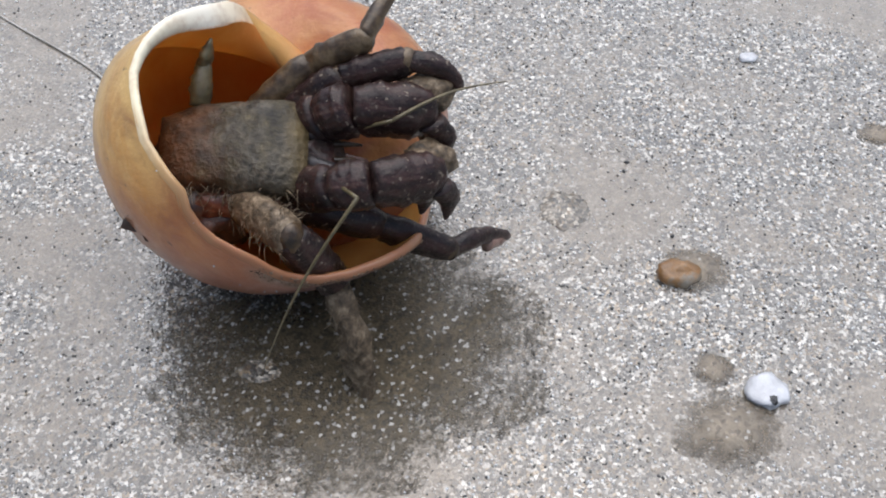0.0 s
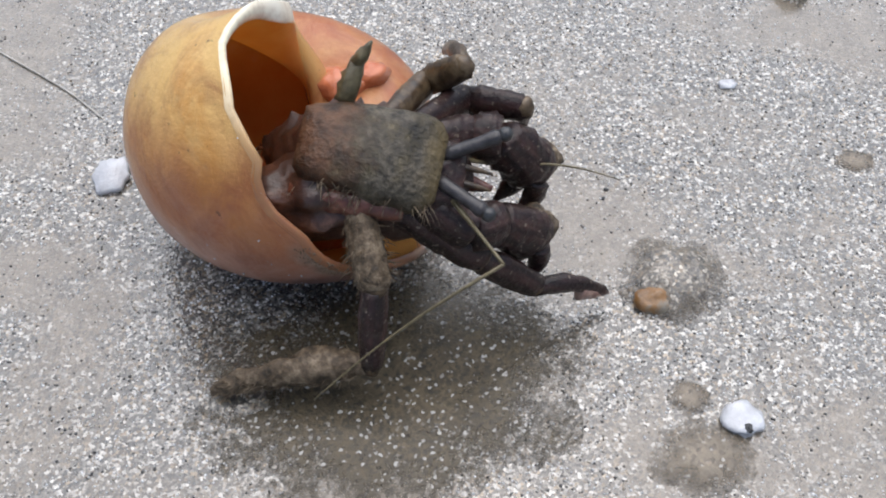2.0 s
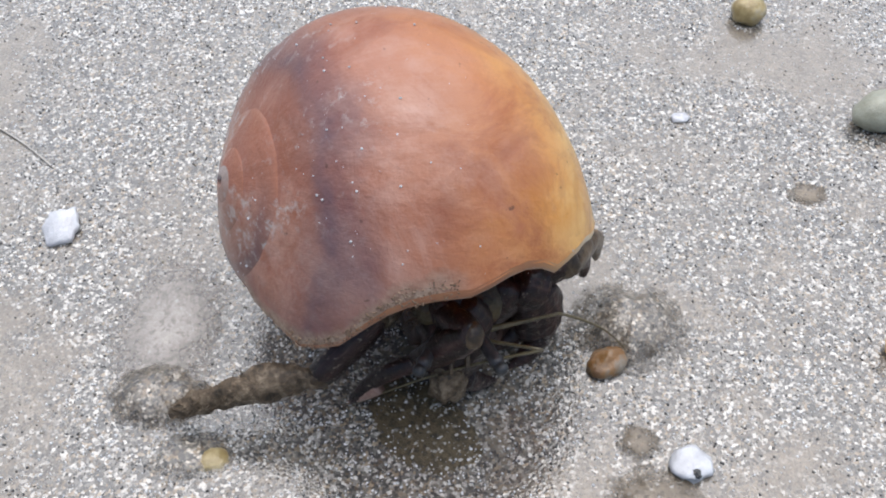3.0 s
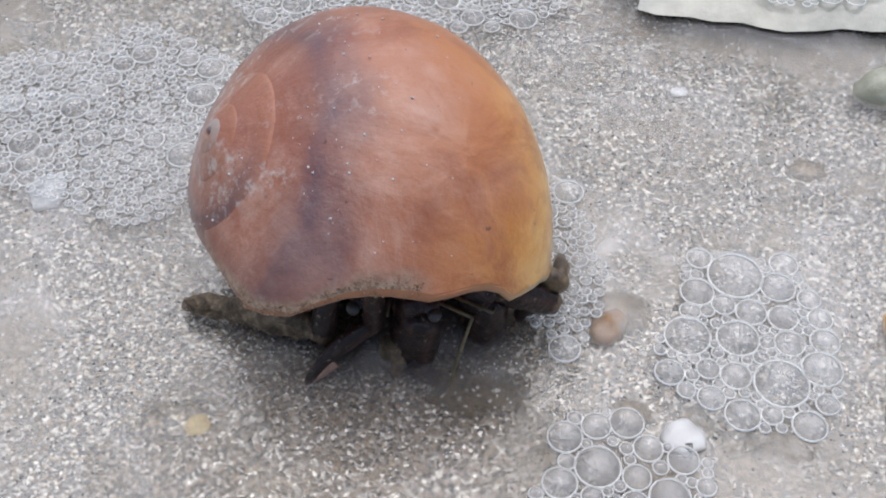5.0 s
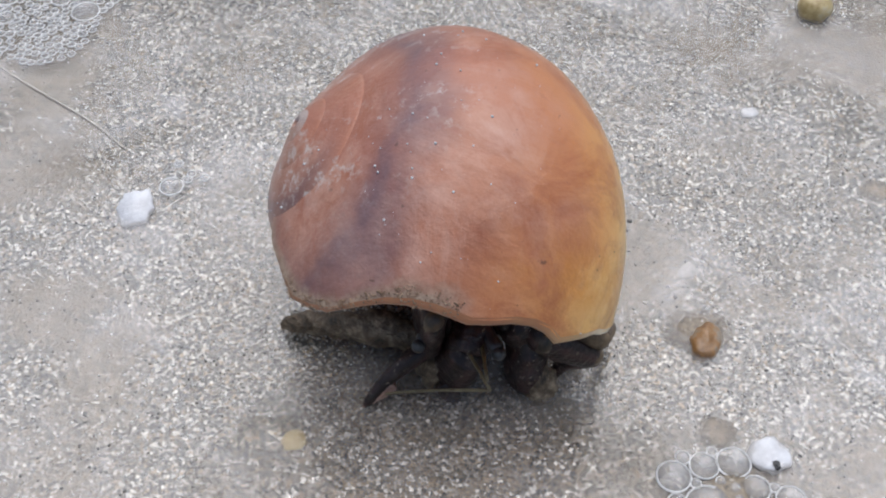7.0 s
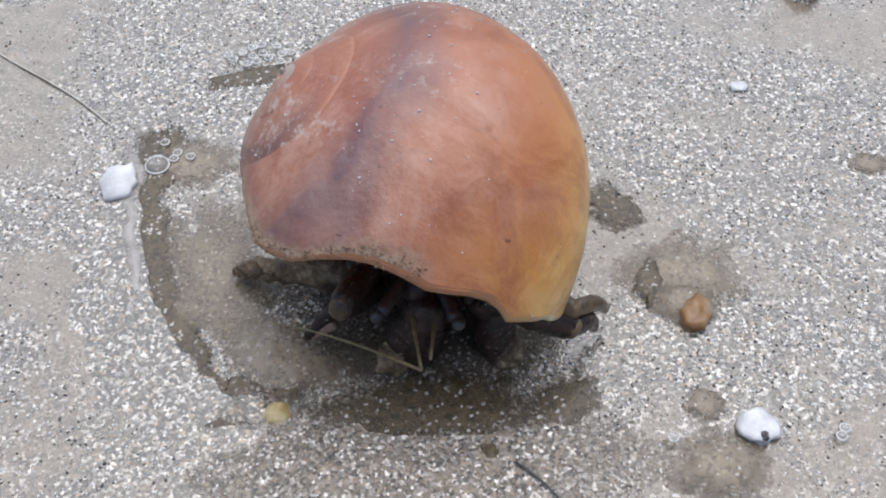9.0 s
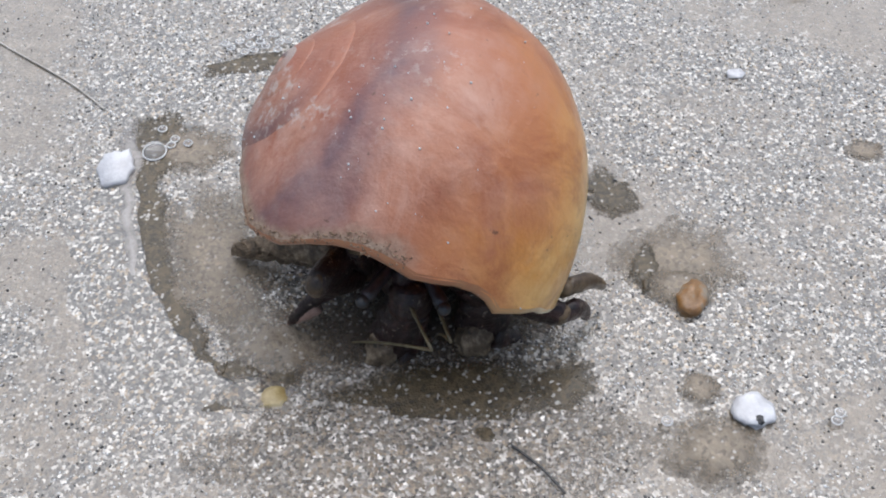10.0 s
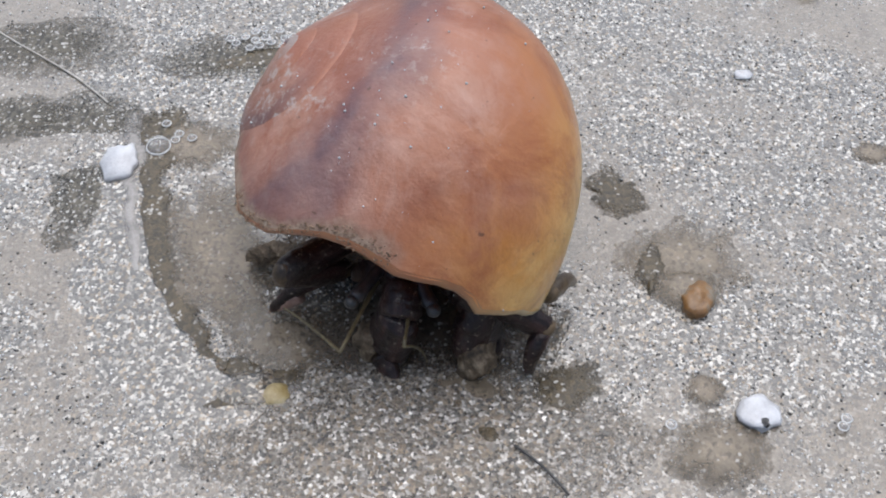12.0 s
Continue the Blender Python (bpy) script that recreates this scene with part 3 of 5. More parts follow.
    for k in range(240):
        th, a = -2 * math.pi * rng.random() ** 1.3 * 1.15 - 0.25, rng.normal(0.85, 0.5)
        r = 0.00005 + 0.00016 * rng.random() ** 2
        stuck.append(moved(lump(r, r, r, 0.3, 2.0, k, 5, 4), Matrix.Translation(coil(th, a, 1.004))))
    tagged(part("grit_and_glints", mesh_of("grit_and_glints", *join(*stuck), WHITE), shell, "white grains stuck on, doubling as painted wet glints"), kind="stuff")
    return shell


# ---- the hermit crab ----
def make_crab():
    crab = new("hermit_crab")
    tagged(crab, "dark brown hermit crab with striped legs and olive antennae", "hermit crab")
    # shield: a flattened box with rounded corners, front towards +X
    secs = []
    for i in range(19):
        u = i / 18
        half = float(np.interp(u, [0, 0.08, 0.4, 0.8, 0.95, 1], [0.0046, 0.0060, 0.0068, 0.0074, 0.0066, 0.0050]))
        tall = float(np.interp(u, [0, 0.1, 0.36, 0.42, 0.48, 0.7, 0.92, 1], [0.0024, 0.0040, 0.0047, 0.0042, 0.0047, 0.0049, 0.0040, 0.0024]))
        ring = []
        for j in range(28):
            a = 2 * math.pi * j / 28
            ca, sa = math.cos(a), math.sin(a)
            x = (u - 0.5) * 0.021
            y = half * math.copysign(abs(ca) ** 0.75, ca)
            z = tall * math.copysign(abs(sa) ** 0.7, sa)
            k = noise.fractal(Vector((x, y, z)) * 260, 1.0, 2.0, 4) * 0.0006
            ring.append((x, y + k, z + k))
        secs.append(ring)
    part("carapace", mesh_of("carapace", *rings(secs), CARAPACE), crab, "grey-brown rough carapace")
    body = join(moved(limb(0.016, [(0, 0.0070), (0.3, 0.0090), (0.7, 0.0075), (1, 0.003)], 1.0, -0.003, 0.16, 2, 20, 20), pose(-0.002, 0.002, -0.0075, 0, 30, 180)),
                moved(lump(0.0105, 0.0062, 0.0058, 0.3, 2.6, 3.0, 24, 16), pose(-0.006, -0.0062, -0.0062, 0, 10, 12)))
    part("abdomen", mesh_of("abdomen", *body, ABDOMEN), crab, "soft dark red abdomen")
    chest = moved(lump(0.0115, 0.0100, 0.0068, 0.25, 2.5, 6.0, 24, 16), pose(0.003, 0, -0.0068))
    part("thorax", mesh_of("thorax", *chest, ABDOMEN), crab, "dark red-brown underside")
    head = lump(0.0045, 0.0062, 0.0042, 0.25, 2.5, 1.0)
    part("head", mesh_of("head", *moved(head, pose(0.0105, 0, -0.0025)), LIMB), crab)
    for side in (1, -1):
        stalk = limb(0.009, [(0, 0.0011), (0.7, 0.0010), (0.9, 0.0013), (1, 0.0007)], 1.0, 0, 0.05, side, 10, 8)
        eye = part("eyestalk", mesh_of("eyestalk", *moved(stalk, pose(0.0105, 0.002 * side, 0.001, 0, -18, 28 * side)), BLUE), crab, "bluish grey eyestalk")
        knob = moved(lump(0.0011, 0.0011, 0.0011, 0.03), pose(0.0105, 0.002 * side, 0.001, 0, -18, 28 * side) @ pose(0.0093, 0, 0))
        part("eye", mesh_of("eye", *knob, BLACK), eye)
    strip = moved(limb(0.017, [(0, 0.0012), (0.2, 0.0026), (0.7, 0.0026), (1, 0.0014)], 0.8, 0, 0.15, 4, 12, 18), pose(-0.0105, -0.0072, -0.0022))
    part("side_plate", mesh_of("side_plate", *strip, RED_SIDE), crab, "dark reddish side plate")
    small = [limb(0.0062, [(0, 0.0018), (0.5, 0.0021), (1, 0.0014)], 0.8, 0.0004, 0.2, 7, 10, 8)]
    small.append(moved(limb(0.0046, [(0, 0.0015), (0.5, 0.0014), (1, 0.0003)], 0.7, 0.0003, 0.2, 8, 10, 8), pose(0.0058, 0, 0, 0, -25, -18)))
    part("small_leg", mesh_of("small_leg", *moved(join(*small), pose(-0.0055, 0.0066, 0.0012, 0, -32, 82)), OLIVE), crab, "small olive rear leg")
    mouth = moved(limb(0.0065, [(0, 0.0018), (0.5, 0.0016), (1, 0.0006)], 0.8, -0.0008, 0.1, 9, 10, 10), pose(0.012, 0.0006, -0.003, 0, 8, -4))
    part("mouthpart", mesh_of("mouthpart", *mouth, RED_SIDE), crab, "reddish mouthpart")
    for side in (0.0012, -0.0012):
        feeler = limb(0.0065, [(0, 0.0006), (0.6, 0.0005), (1, 0.0002)], 1, 0.0006, 0.1, 5, 8, 8)
        part("feeler", mesh_of("feeler", *moved(feeler, pose(0.0115, side, -0.001, 0, -4, 400 * side)), BROWN_LEG), crab, "short brown feeler")
    tufts = []
    for k in range(200):
        x, out = rng.uniform(-0.009, 0.010), rng.uniform(-0.0066, -0.0048)
        hair = limb(rng.uniform(0.0012, 0.0042), [(0, 0.00010), (0.6, 0.00007), (1, 0.00003)], 1, rng.uniform(-0.001, 0.001), 0.2, k, 5, 4)
        tufts.append(moved(hair, pose(x, out, rng.uniform(-0.003, 0.002), 0, rng.uniform(-10, 50), rng.uniform(-140, -40))))
    tagged(part("bristles", mesh_of("bristles", *join(*tufts), FUR), crab, "pale sandy bristles"), kind="stuff")
    return crab


def monotone(times, values, t):
    """Smooth curve through the rows that never overshoots them."""
    times, values = np.array(times, float), np.array(values, float)
    i = int(np.clip(np.searchsorted(times, t, "right") - 1, 0, len(times) - 2))
    d = np.diff(values, axis=0) / np.diff(times)[:, None]

    def slope(k):
        if k == 0 or k == len(times) - 1:
            return d[0] * 0 if k == 0 else d[-1] * 0
        a, b = d[k - 1], d[k]
        return np.where(a * b > 0, 2 * a * b / np.where(abs(a + b) < 1e-9, 1e-9, a + b), 0)

    h = times[i + 1] - times[i]
    u = min(1.0, max(0.0, (t - times[i]) / h))
    return ((1 + 2 * u) * (1 - u) ** 2 * values[i] + u * (1 - u) ** 2 * h * slope(i)
            + u * u * (3 - 2 * u) * values[i + 1] + u * u * (u - 1) * h * slope(i + 1))


# rows for walk(): joints of each limb, seconds, then knee, ankle and tip in centimetres
LEG_NEAR = [
    (0, -0.60, -1.93, 1.80, 0.28, -1.81, 1.03, 1.28, -0.54, 0.30),
    (1, -0.33, -2.24, 1.82, 0.64, -1.99, 0.85, 1.17, -0.76, 0.30),
    (1.5, -0.30, -1.54, 1.79, 0.71, -1.43, 0.87, 2.11, -0.98, 0.30),
    (1.9, 0.29, -1.84, 1.79, 1.31, -1.55, 0.82, 2.45, -1.15, 0.20),
    (2.1, 1.04, -1.85, 1.83, 1.98, -1.90, 0.85, 3.38, -1.43, 0.20),
    (2.3, 1.63, -2.09, 1.92, 2.35, -2.84, 0.88, 2.51, -3.49, 0.10),
    (2.7, 0.60, -2.43, 2.20, 0.42, -2.68, 1.20, -0.39, -3.13, 0.10),
    (3, 1.11, -2.22, 2.00, 0.41, -2.23, 1.10, -0.85, -2.42, 0.10),
    (3.2, 0.78, -2.56, 2.20, -0.01, -2.78, 1.20, -1.32, -2.86, 0.10),
    (5, -0.07, -2.01, 2.09, -0.12, -1.91, 0.80, -1.21, -2.61, 0.15),
    (5.5, -0.13, -2.08, 2.11, -0.22, -1.70, 0.88, -1.24, -2.43, 0.15),
    (6.5, -0.19, -2.32, 1.90, -0.42, -1.66, 0.81, -1.55, -2.28, 0.15),
    (7, -0.63, -2.37, 2.09, -0.67, -2.03, 0.85, -1.74, -2.71, 0.15),
    (9, -1.76, -2.42, 1.70, -1.30, -1.55, 0.87, -2.48, -1.98, 0.15),
    (9.5, -1.79, -2.40, 1.89, -1.41, -1.68, 0.89, -2.54, -2.20, 0.15),
    (10.5, -2.33, -2.26, 1.65, -1.60, -1.48, 0.92, -2.80, -1.74, 0.15),
    (12, -2.63, -2.18, 1.70, -1.84, -1.52, 0.92, -3.04, -1.79, 0.15),
]
LEG_REAR = [
    (0, -2.51, -2.86, 2.99, -1.98, -2.78, 1.80, -1.70, -3.35, 0.30),
    (1, -1.96, -3.02, 2.90, -1.55, -3.26, 1.37, -3.43, -3.42, 0.10),
    (1.5, -1.55, -3.04, 2.75, -1.17, -3.21, 1.09, -3.78, -3.24, 0.10),
    (1.9, -1.10, -2.85, 2.55, -1.10, -3.02, 0.98, -4.00, -3.17, 0.10),
    (2.1, -1.02, -2.13, 1.83, -1.19, -3.17, 0.94, -3.91, -3.18, 0.10),
    (2.3, -0.34, -1.99, 1.92, -1.28, -3.20, 0.97, -3.90, -3.40, 0.10),
    (2.7, -0.66, -2.38, 2.00, -1.58, -2.35, 1.20, -3.89, -2.99, 0.10),
    (3, -0.56, -2.63, 2.00, -1.49, -2.88, 1.00, -3.94, -2.61, 0.10),
    (3.2, 0.26, -2.61, 1.70, -0.89, -2.56, 1.10, -3.22, -1.62, 0.30),
    (5, -0.72, -1.25, 1.80, -0.92, -2.01, 0.73, -3.33, -1.09, 0.15),
    (5.5, -0.74, -1.30, 2.01, -0.79, -1.78, 0.77, -3.20, -0.88, 0.15),
    (6.5, -1.16, -1.40, 2.01, -1.17, -1.75, 0.72, -3.55, -0.75, 0.15),
    (7, -0.73, -1.61, 2.07, -0.72, -1.86, 0.76, -3.19, -1.15, 0.15),
    (9, -1.52, -1.58, 2.05, -1.30, -1.32, 0.77, -3.77, -0.63, 0.15),
    (9.5, -1.45, -1.65, 2.05, -1.29, -1.33, 0.77, -3.75, -0.59, 0.15),
    (10.5, -1.50, -1.74, 1.94, -1.33, -1.14, 0.77, -3.79, -0.41, 0.15),
    (11, -1.54, -1.75, 1.97, -1.40, -1.23, 0.76, -3.83, -0.41, 0.15),
    (12, -0.80, -1.59, 2.09, -1.08, -1.37, 0.81, -3.55, -0.70, 0.15),
]
LEG_FAR = [
    (0, -2.40, -0.48, 3.84, -1.60, -0.46, 4.37, -1.10, 0.32, 4.58),
    (1, -1.61, -0.49, 3.84, -0.67, -0.41, 4.26, -0.69, 0.51, 4.26),
    (1.5, -1.34, -0.47, 3.79, -0.52, -0.13, 4.11, -0.60, 1.16, 3.90),
    (1.9, -0.67, 0.21, 3.48, -0.07, 0.35, 3.80, 0.01, 1.11, 3.59),
    (2.1, -0.44, -0.05, 3.35, 0.30, 0.27, 3.76, -0.01, 1.07, 3.25),
    (2.3, 0.09, -0.19, 3.37, 0.70, 0.79, 3.37, 1.00, 1.45, 2.87),
    (2.7, 2.29, -1.02, 2.00, 3.10, -0.36, 1.60, 3.05, 0.03, 0.50),
    (3.2, 2.62, -0.93, 1.80, 3.22, -0.29, 1.60, 3.55, 0.27, 0.50),
    (5, 2.39, -1.64, 1.50, 2.73, -1.42, 1.20, 2.91, -0.25, 0.40),
    (7, 1.39, -2.22, 1.50, 1.95, -2.12, 1.20, 2.29, -1.42, 0.30),
    (9.5, 1.45, -2.34, 1.40, 1.91, -2.23, 1.10, 2.46, -1.60, 0.40),
    (11, 1.31, -2.05, 1.50, 2.07, -1.74, 1.00, 2.59, -0.83, 0.30),
    (12, 1.23, -2.69, 1.40, 1.72, -2.20, 1.00, 1.93, -1.25, 0.30),
]
LEG_SIDE = [
    (0, -1.51, -0.69, 4.16, -0.40, -0.63, 4.37, 0.04, -0.82, 3.74),
    (1, -0.98, -0.86, 3.95, 0.06, -0.78, 4.05, 0.43, -0.77, 3.21),
    (1.5, -0.63, -0.69, 3.90, 0.17, -0.51, 3.90, 0.62, -0.59, 3.17),
    (1.9, -0.19, -0.11, 3.38, 0.71, 0.06, 3.38, 1.06, 0.23, 2.55),
    (2.1, 0.17, 0.14, 3.05, 1.19, 0.30, 2.95, 1.36, 0.42, 2.38),
    (2.3, 0.79, -0.02, 3.07, 1.60, -0.42, 2.87, 1.78, -0.26, 2.30),
    (2.7, 2.03, -1.20, 1.80, 2.73, -0.55, 1.40, 3.03, -0.22, 0.50),
    (3.2, 2.19, -1.00, 1.60, 2.96, -0.40, 1.30, 3.23, -0.11, 0.50),
    (5, 1.96, -1.78, 1.40, 2.42, -1.60, 1.00, 2.29, -1.44, 0.30),
    (7, 1.05, -2.19, 1.30, 1.52, -2.20, 1.00, 1.41, -2.12, 0.20),
    (9.5, 1.02, -2.48, 1.30, 1.74, -2.30, 0.90, 2.38, -1.79, 0.20),
    (12, 0.73, -2.63, 1.30, 1.27, -2.56, 0.90, 1.14, -2.83, 0.20),
]
CLAW_FAR = [
    (0, -1.78, -1.33, 3.95, -0.94, -1.25, 4.16, 0.01, -1.00, 3.52),
    (1, -1.03, -1.23, 3.74, -0.39, -1.22, 3.84, 0.52, -0.97, 3.00),
    (1.5, -0.67, -1.00, 3.69, -0.24, -0.92, 3.79, 0.71, -0.67, 2.96),
    (1.9, 0.01, -0.61, 3.17, 0.53, -0.49, 3.17, 1.28, -0.25, 2.21),
    (2.1, 0.43, -0.34, 3.05, 0.95, -0.36, 2.95, 1.81, -0.31, 1.83),
    (2.3, 1.03, -1.00, 2.87, 1.45, -1.17, 2.68, 2.16, -1.03, 1.54),
    (2.7, 1.73, -1.67, 2.00, 1.91, -1.63, 1.80, 2.27, -1.60, 0.50),
    (3.2, 2.00, -1.07, 1.80, 2.18, -1.02, 1.60, 2.42, -0.98, 0.50),
    (5, 1.36, -1.47, 1.40, 1.54, -1.55, 1.20, 1.65, -1.53, 0.40),
    (7, 0.54, -1.75, 1.40, 0.81, -1.83, 1.20, 0.85, -2.06, 0.40),
    (9.5, 0.17, -1.82, 1.40, 0.52, -1.89, 1.20, 0.53, -1.96, 0.40),
    (12, 0.05, -2.11, 1.40, 0.32, -2.17, 1.20, 0.25, -2.41, 0.30),
]
CLAW_NEAR = [
    (0, -1.66, -2.41, 3.52, -1.05, -2.30, 3.52, -0.01, -1.58, 2.89),
    (1, -1.31, -2.35, 3.32, -0.69, -2.25, 3.21, 0.47, -1.68, 2.48),
    (1.5, -0.74, -2.09, 3.17, -0.27, -1.95, 3.06, 0.70, -1.51, 2.43),
    (1.9, -0.06, -1.87, 2.76, 0.40, -1.74, 2.55, 1.24, -1.30, 1.88),
    (2.1, 0.17, -1.61, 2.56, 0.77, -1.50, 2.29, 1.58, -1.11, 1.38),
    (2.3, 0.51, -1.82, 2.39, 0.93, -2.12, 2.11, 1.76, -2.08, 1.16),
    (2.7, 0.69, -1.87, 2.00, 0.78, -2.01, 1.60, 0.69, -2.07, 0.40),
    (3, 1.04, -1.80, 2.00, 1.25, -1.88, 1.50, 0.84, -2.16, 0.40),
    (3.2, 1.20, -1.64, 1.80, 1.28, -1.77, 1.40, 1.20, -1.83, 0.40),
    (5, 0.57, -1.58, 1.40, 0.57, -1.86, 1.20, 0.47, -2.00, 0.30),
    (7, 0.01, -1.86, 1.40, -0.08, -2.15, 1.20, -0.34, -2.10, 0.30),
    (9.5, -0.70, -1.93, 1.40, -0.61, -2.10, 1.20, -0.82, -2.21, 0.30),
    (12, -0.81, -2.12, 1.40, -0.89, -2.40, 1.20, -1.09, -2.42, 0.30),
]
ANTENNA_NEAR = [
    (0, -1.47, -2.99, 3.92, -2.72, -3.65, 1.55),
    (1, -0.88, -3.04, 3.73, -2.08, -3.47, 1.55),
    (1.5, -0.33, -2.67, 3.49, -2.35, -4.44, 1.37),
    (1.9, 0.30, -2.40, 3.21, -2.04, -4.09, 1.29),
    (2.1, 0.72, -2.37, 3.05, -1.80, -3.83, 1.30),
    (2.3, 1.51, -2.26, 2.30, 0.08, -2.34, 0.50),
    (2.7, 0.69, -2.29, 1.40, -1.20, -1.93, 0.80),
    (3.2, 1.55, -1.86, 1.40, 0.52, -2.64, 0.10),
    (5, 0.88, -1.86, 1.30, 1.09, -2.64, 0.00),
    (5.5, 0.75, -2.25, 1.30, 0.45, -2.11, 0.00),
    (6.5, 0.04, -2.44, 1.30, -1.29, -2.15, 0.00),
    (7, -0.09, -2.45, 1.30, -1.71, -2.56, 0.00),
    (9, -0.70, -2.41, 1.30, -3.54, -1.43, 0.00),
    (9.5, -0.56, -2.58, 1.30, -1.36, -2.59, 0.00),
    (10.5, -0.81, -2.43, 1.30, -1.92, -1.99, 0.00),
    (11, -1.13, -2.34, 1.30, -3.00, -1.52, 0.00),
    (12, -1.40, -2.38, 1.30, -2.95, -1.68, 0.00),
]
ANTENNA_FAR = [
    (0, -1.06, -1.56, 3.95, 0.61, -0.74, 3.95),
    (1, -0.77, -1.47, 3.63, 0.69, -1.06, 3.21),
    (1.5, -0.22, -0.46, 2.85, 1.28, -0.23, 2.43),
    (1.9, 0.46, -0.25, 2.76, 1.05, -0.08, 2.55),
    (2.1, 0.85, -1.21, 2.74, 1.56, -1.12, 2.38),
    (2.3, 1.19, -1.78, 2.49, 1.93, -1.70, 2.11),
    (2.7, 2.22, -1.87, 1.60, 3.46, -1.57, 0.60),
    (3.2, 2.53, -1.53, 1.40, 3.51, -1.54, 0.50),
    (5, 1.44, -1.92, 1.30, 1.90, -1.23, 0.00),
    (5.5, 1.42, -1.94, 1.30, 2.21, -1.20, 0.00),
    (7, 0.09, -2.08, 1.30, 0.13, -1.78, 0.00),
    (9, -0.36, -2.33, 1.30, -0.51, -2.31, 0.00),
    (9.5, -0.30, -2.48, 1.30, -0.50, -2.48, 0.00),
    (10.5, -0.25, -2.41, 1.30, -0.20, -2.14, 0.00),
    (12, -0.75, -2.50, 1.30, -0.53, -2.74, 0.00),
]
BODY = [
    (0, (-3.36, -1.48, 3.21), (1, 0, 0.0), (0, -0.3, 0.95)),
    (0.5, (-2.95, -1.64, 3.27), (1, 0, 0.0), (0, -0.3, 0.95)),
    (1, (-2.62, -1.53, 3.32), (1, -0.02, -0.03), (0, -0.33, 0.93)),
    (1.5, (-1.96, -1.44, 3.38), (1, -0.05, -0.08), (0, -0.4, 0.9)),
    (1.9, (-1.36, -1.20, 3.43), (0.98, -0.12, -0.13), (0.02, -0.4, 0.9)),
    (2.1, (-0.74, -1.11, 3.56), (0.95, -0.2, -0.2), (0.05, -0.4, 0.9)),
    (2.3, (0.38, -1.08, 2.77), (0.8, -0.4, -0.45), (0.2, -0.5, 0.85)),
    (2.7, (1.05, -1.16, 2.20), (0.2, -0.9, -0.4), (0.1, -0.4, 0.9)),
    (3.2, (1.02, -0.60, 1.70), (-0.05, -1, -0.35), (0, -0.35, 0.9)),
    (5, (0.39, -0.30, 1.70), (-0.1, -1, -0.35), (0, -0.35, 0.9)),
    (7, (-0.08, -0.65, 1.70), (-0.1, -1, -0.35), (0, -0.35, 0.9)),
    (9.5, (-0.53, -0.70, 1.75), (-0.1, -1, -0.35), (0, -0.35, 0.9)),
    (12, (-0.83, -0.78, 1.75), (-0.1, -1, -0.35), (0, -0.35, 0.9)),
]
# rows for walk(): BODY holds centre, forward and up of the crab's shield; SHELL the centre of the spire, axis towards the spire, and way out of the mouth
SHELL = [
    (0, (-1.64, -0.20, 0.19), (0.390, -0.164, -0.906), (0.914, 0.189, 0.359)),
    (1.5, (-1.58, -0.17, 0.14), (0.366, -0.169, -0.915), (0.920, 0.213, 0.328)),
    (2, (-1.94, 0.56, -0.44), (0.117, -0.243, -0.963), (0.957, 0.291, 0.043)),
    (2.2, (-2.45, 0.77, 0.15), (-0.387, -0.067, -0.920), (0.868, 0.310, -0.388)),
    (2.5, (-3.29, -0.27, 1.93), (-0.946, -0.323, -0.022), (0.110, -0.257, -0.960)),
    (2.7, (-2.86, -0.01, 2.95), (-0.934, -0.125, 0.335), (-0.284, -0.313, -0.907)),
    (3, (-2.49, -0.55, 3.55), (-0.874, -0.232, 0.427), (-0.348, -0.313, -0.884)),
    (3.2, (-2.56, -0.73, 3.38), (-0.845, -0.283, 0.454), (-0.376, -0.290, -0.880)),
    (4.8, (-2.56, -0.26, 3.29), (-0.758, -0.126, 0.640), (-0.581, -0.315, -0.750)),
    (5.5, (-2.57, 0.10, 3.39), (-0.813, -0.012, 0.582), (-0.559, -0.260, -0.787)),
    (6.5, (-2.63, 0.03, 3.74), (-0.755, 0.097, 0.648), (-0.651, -0.227, -0.724)),
    (7, (-2.72, 0.07, 3.83), (-0.765, 0.138, 0.629), (-0.643, -0.213, -0.736)),
    (9, (-2.70, 0.54, 3.68), (-0.663, 0.196, 0.723), (-0.749, -0.165, -0.642)),
    (9.5, (-2.64, 0.54, 3.57), (-0.680, 0.202, 0.705), (-0.731, -0.106, -0.675)),
    (10.5, (-2.62, 0.66, 3.79), (-0.639, 0.253, 0.726), (-0.766, -0.121, -0.632)),
    (11, (-2.70, 0.75, 3.65), (-0.629, 0.252, 0.735), (-0.775, -0.124, -0.620)),
    (12, (-2.72, 0.79, 3.64), (-0.641, 0.238, 0.729), (-0.759, -0.055, -0.649)),
]
STEPS = [i / 10 for i in range(121)]


def frame_of(forward, up, origin):
    x = Vector(forward).normalized()
    z = Vector(up)
    z = (z - x * z.dot(x)).normalized()
    y = z.cross(x)
    return Matrix.Translation(origin) @ Matrix((x, y, z)).transposed().to_4x4()


def body_pose(t):
    times = [r[0] for r in BODY]
    flat = monotone(times, [(*r[1], *r[2], *r[3]) for r in BODY], t)
    return frame_of(flat[3:6], flat[6:9], Vector(flat[:3]) * CM)


def shell_pose(row):
    a, n = Vector(row[2]).normalized(), Vector(row[3])
    n = (n - a * n.dot(a)).normalized()
    return Matrix.Translation(Vector(row[1]) * CM) @ Matrix((a.cross(n), -n, a)).transposed().to_4x4()


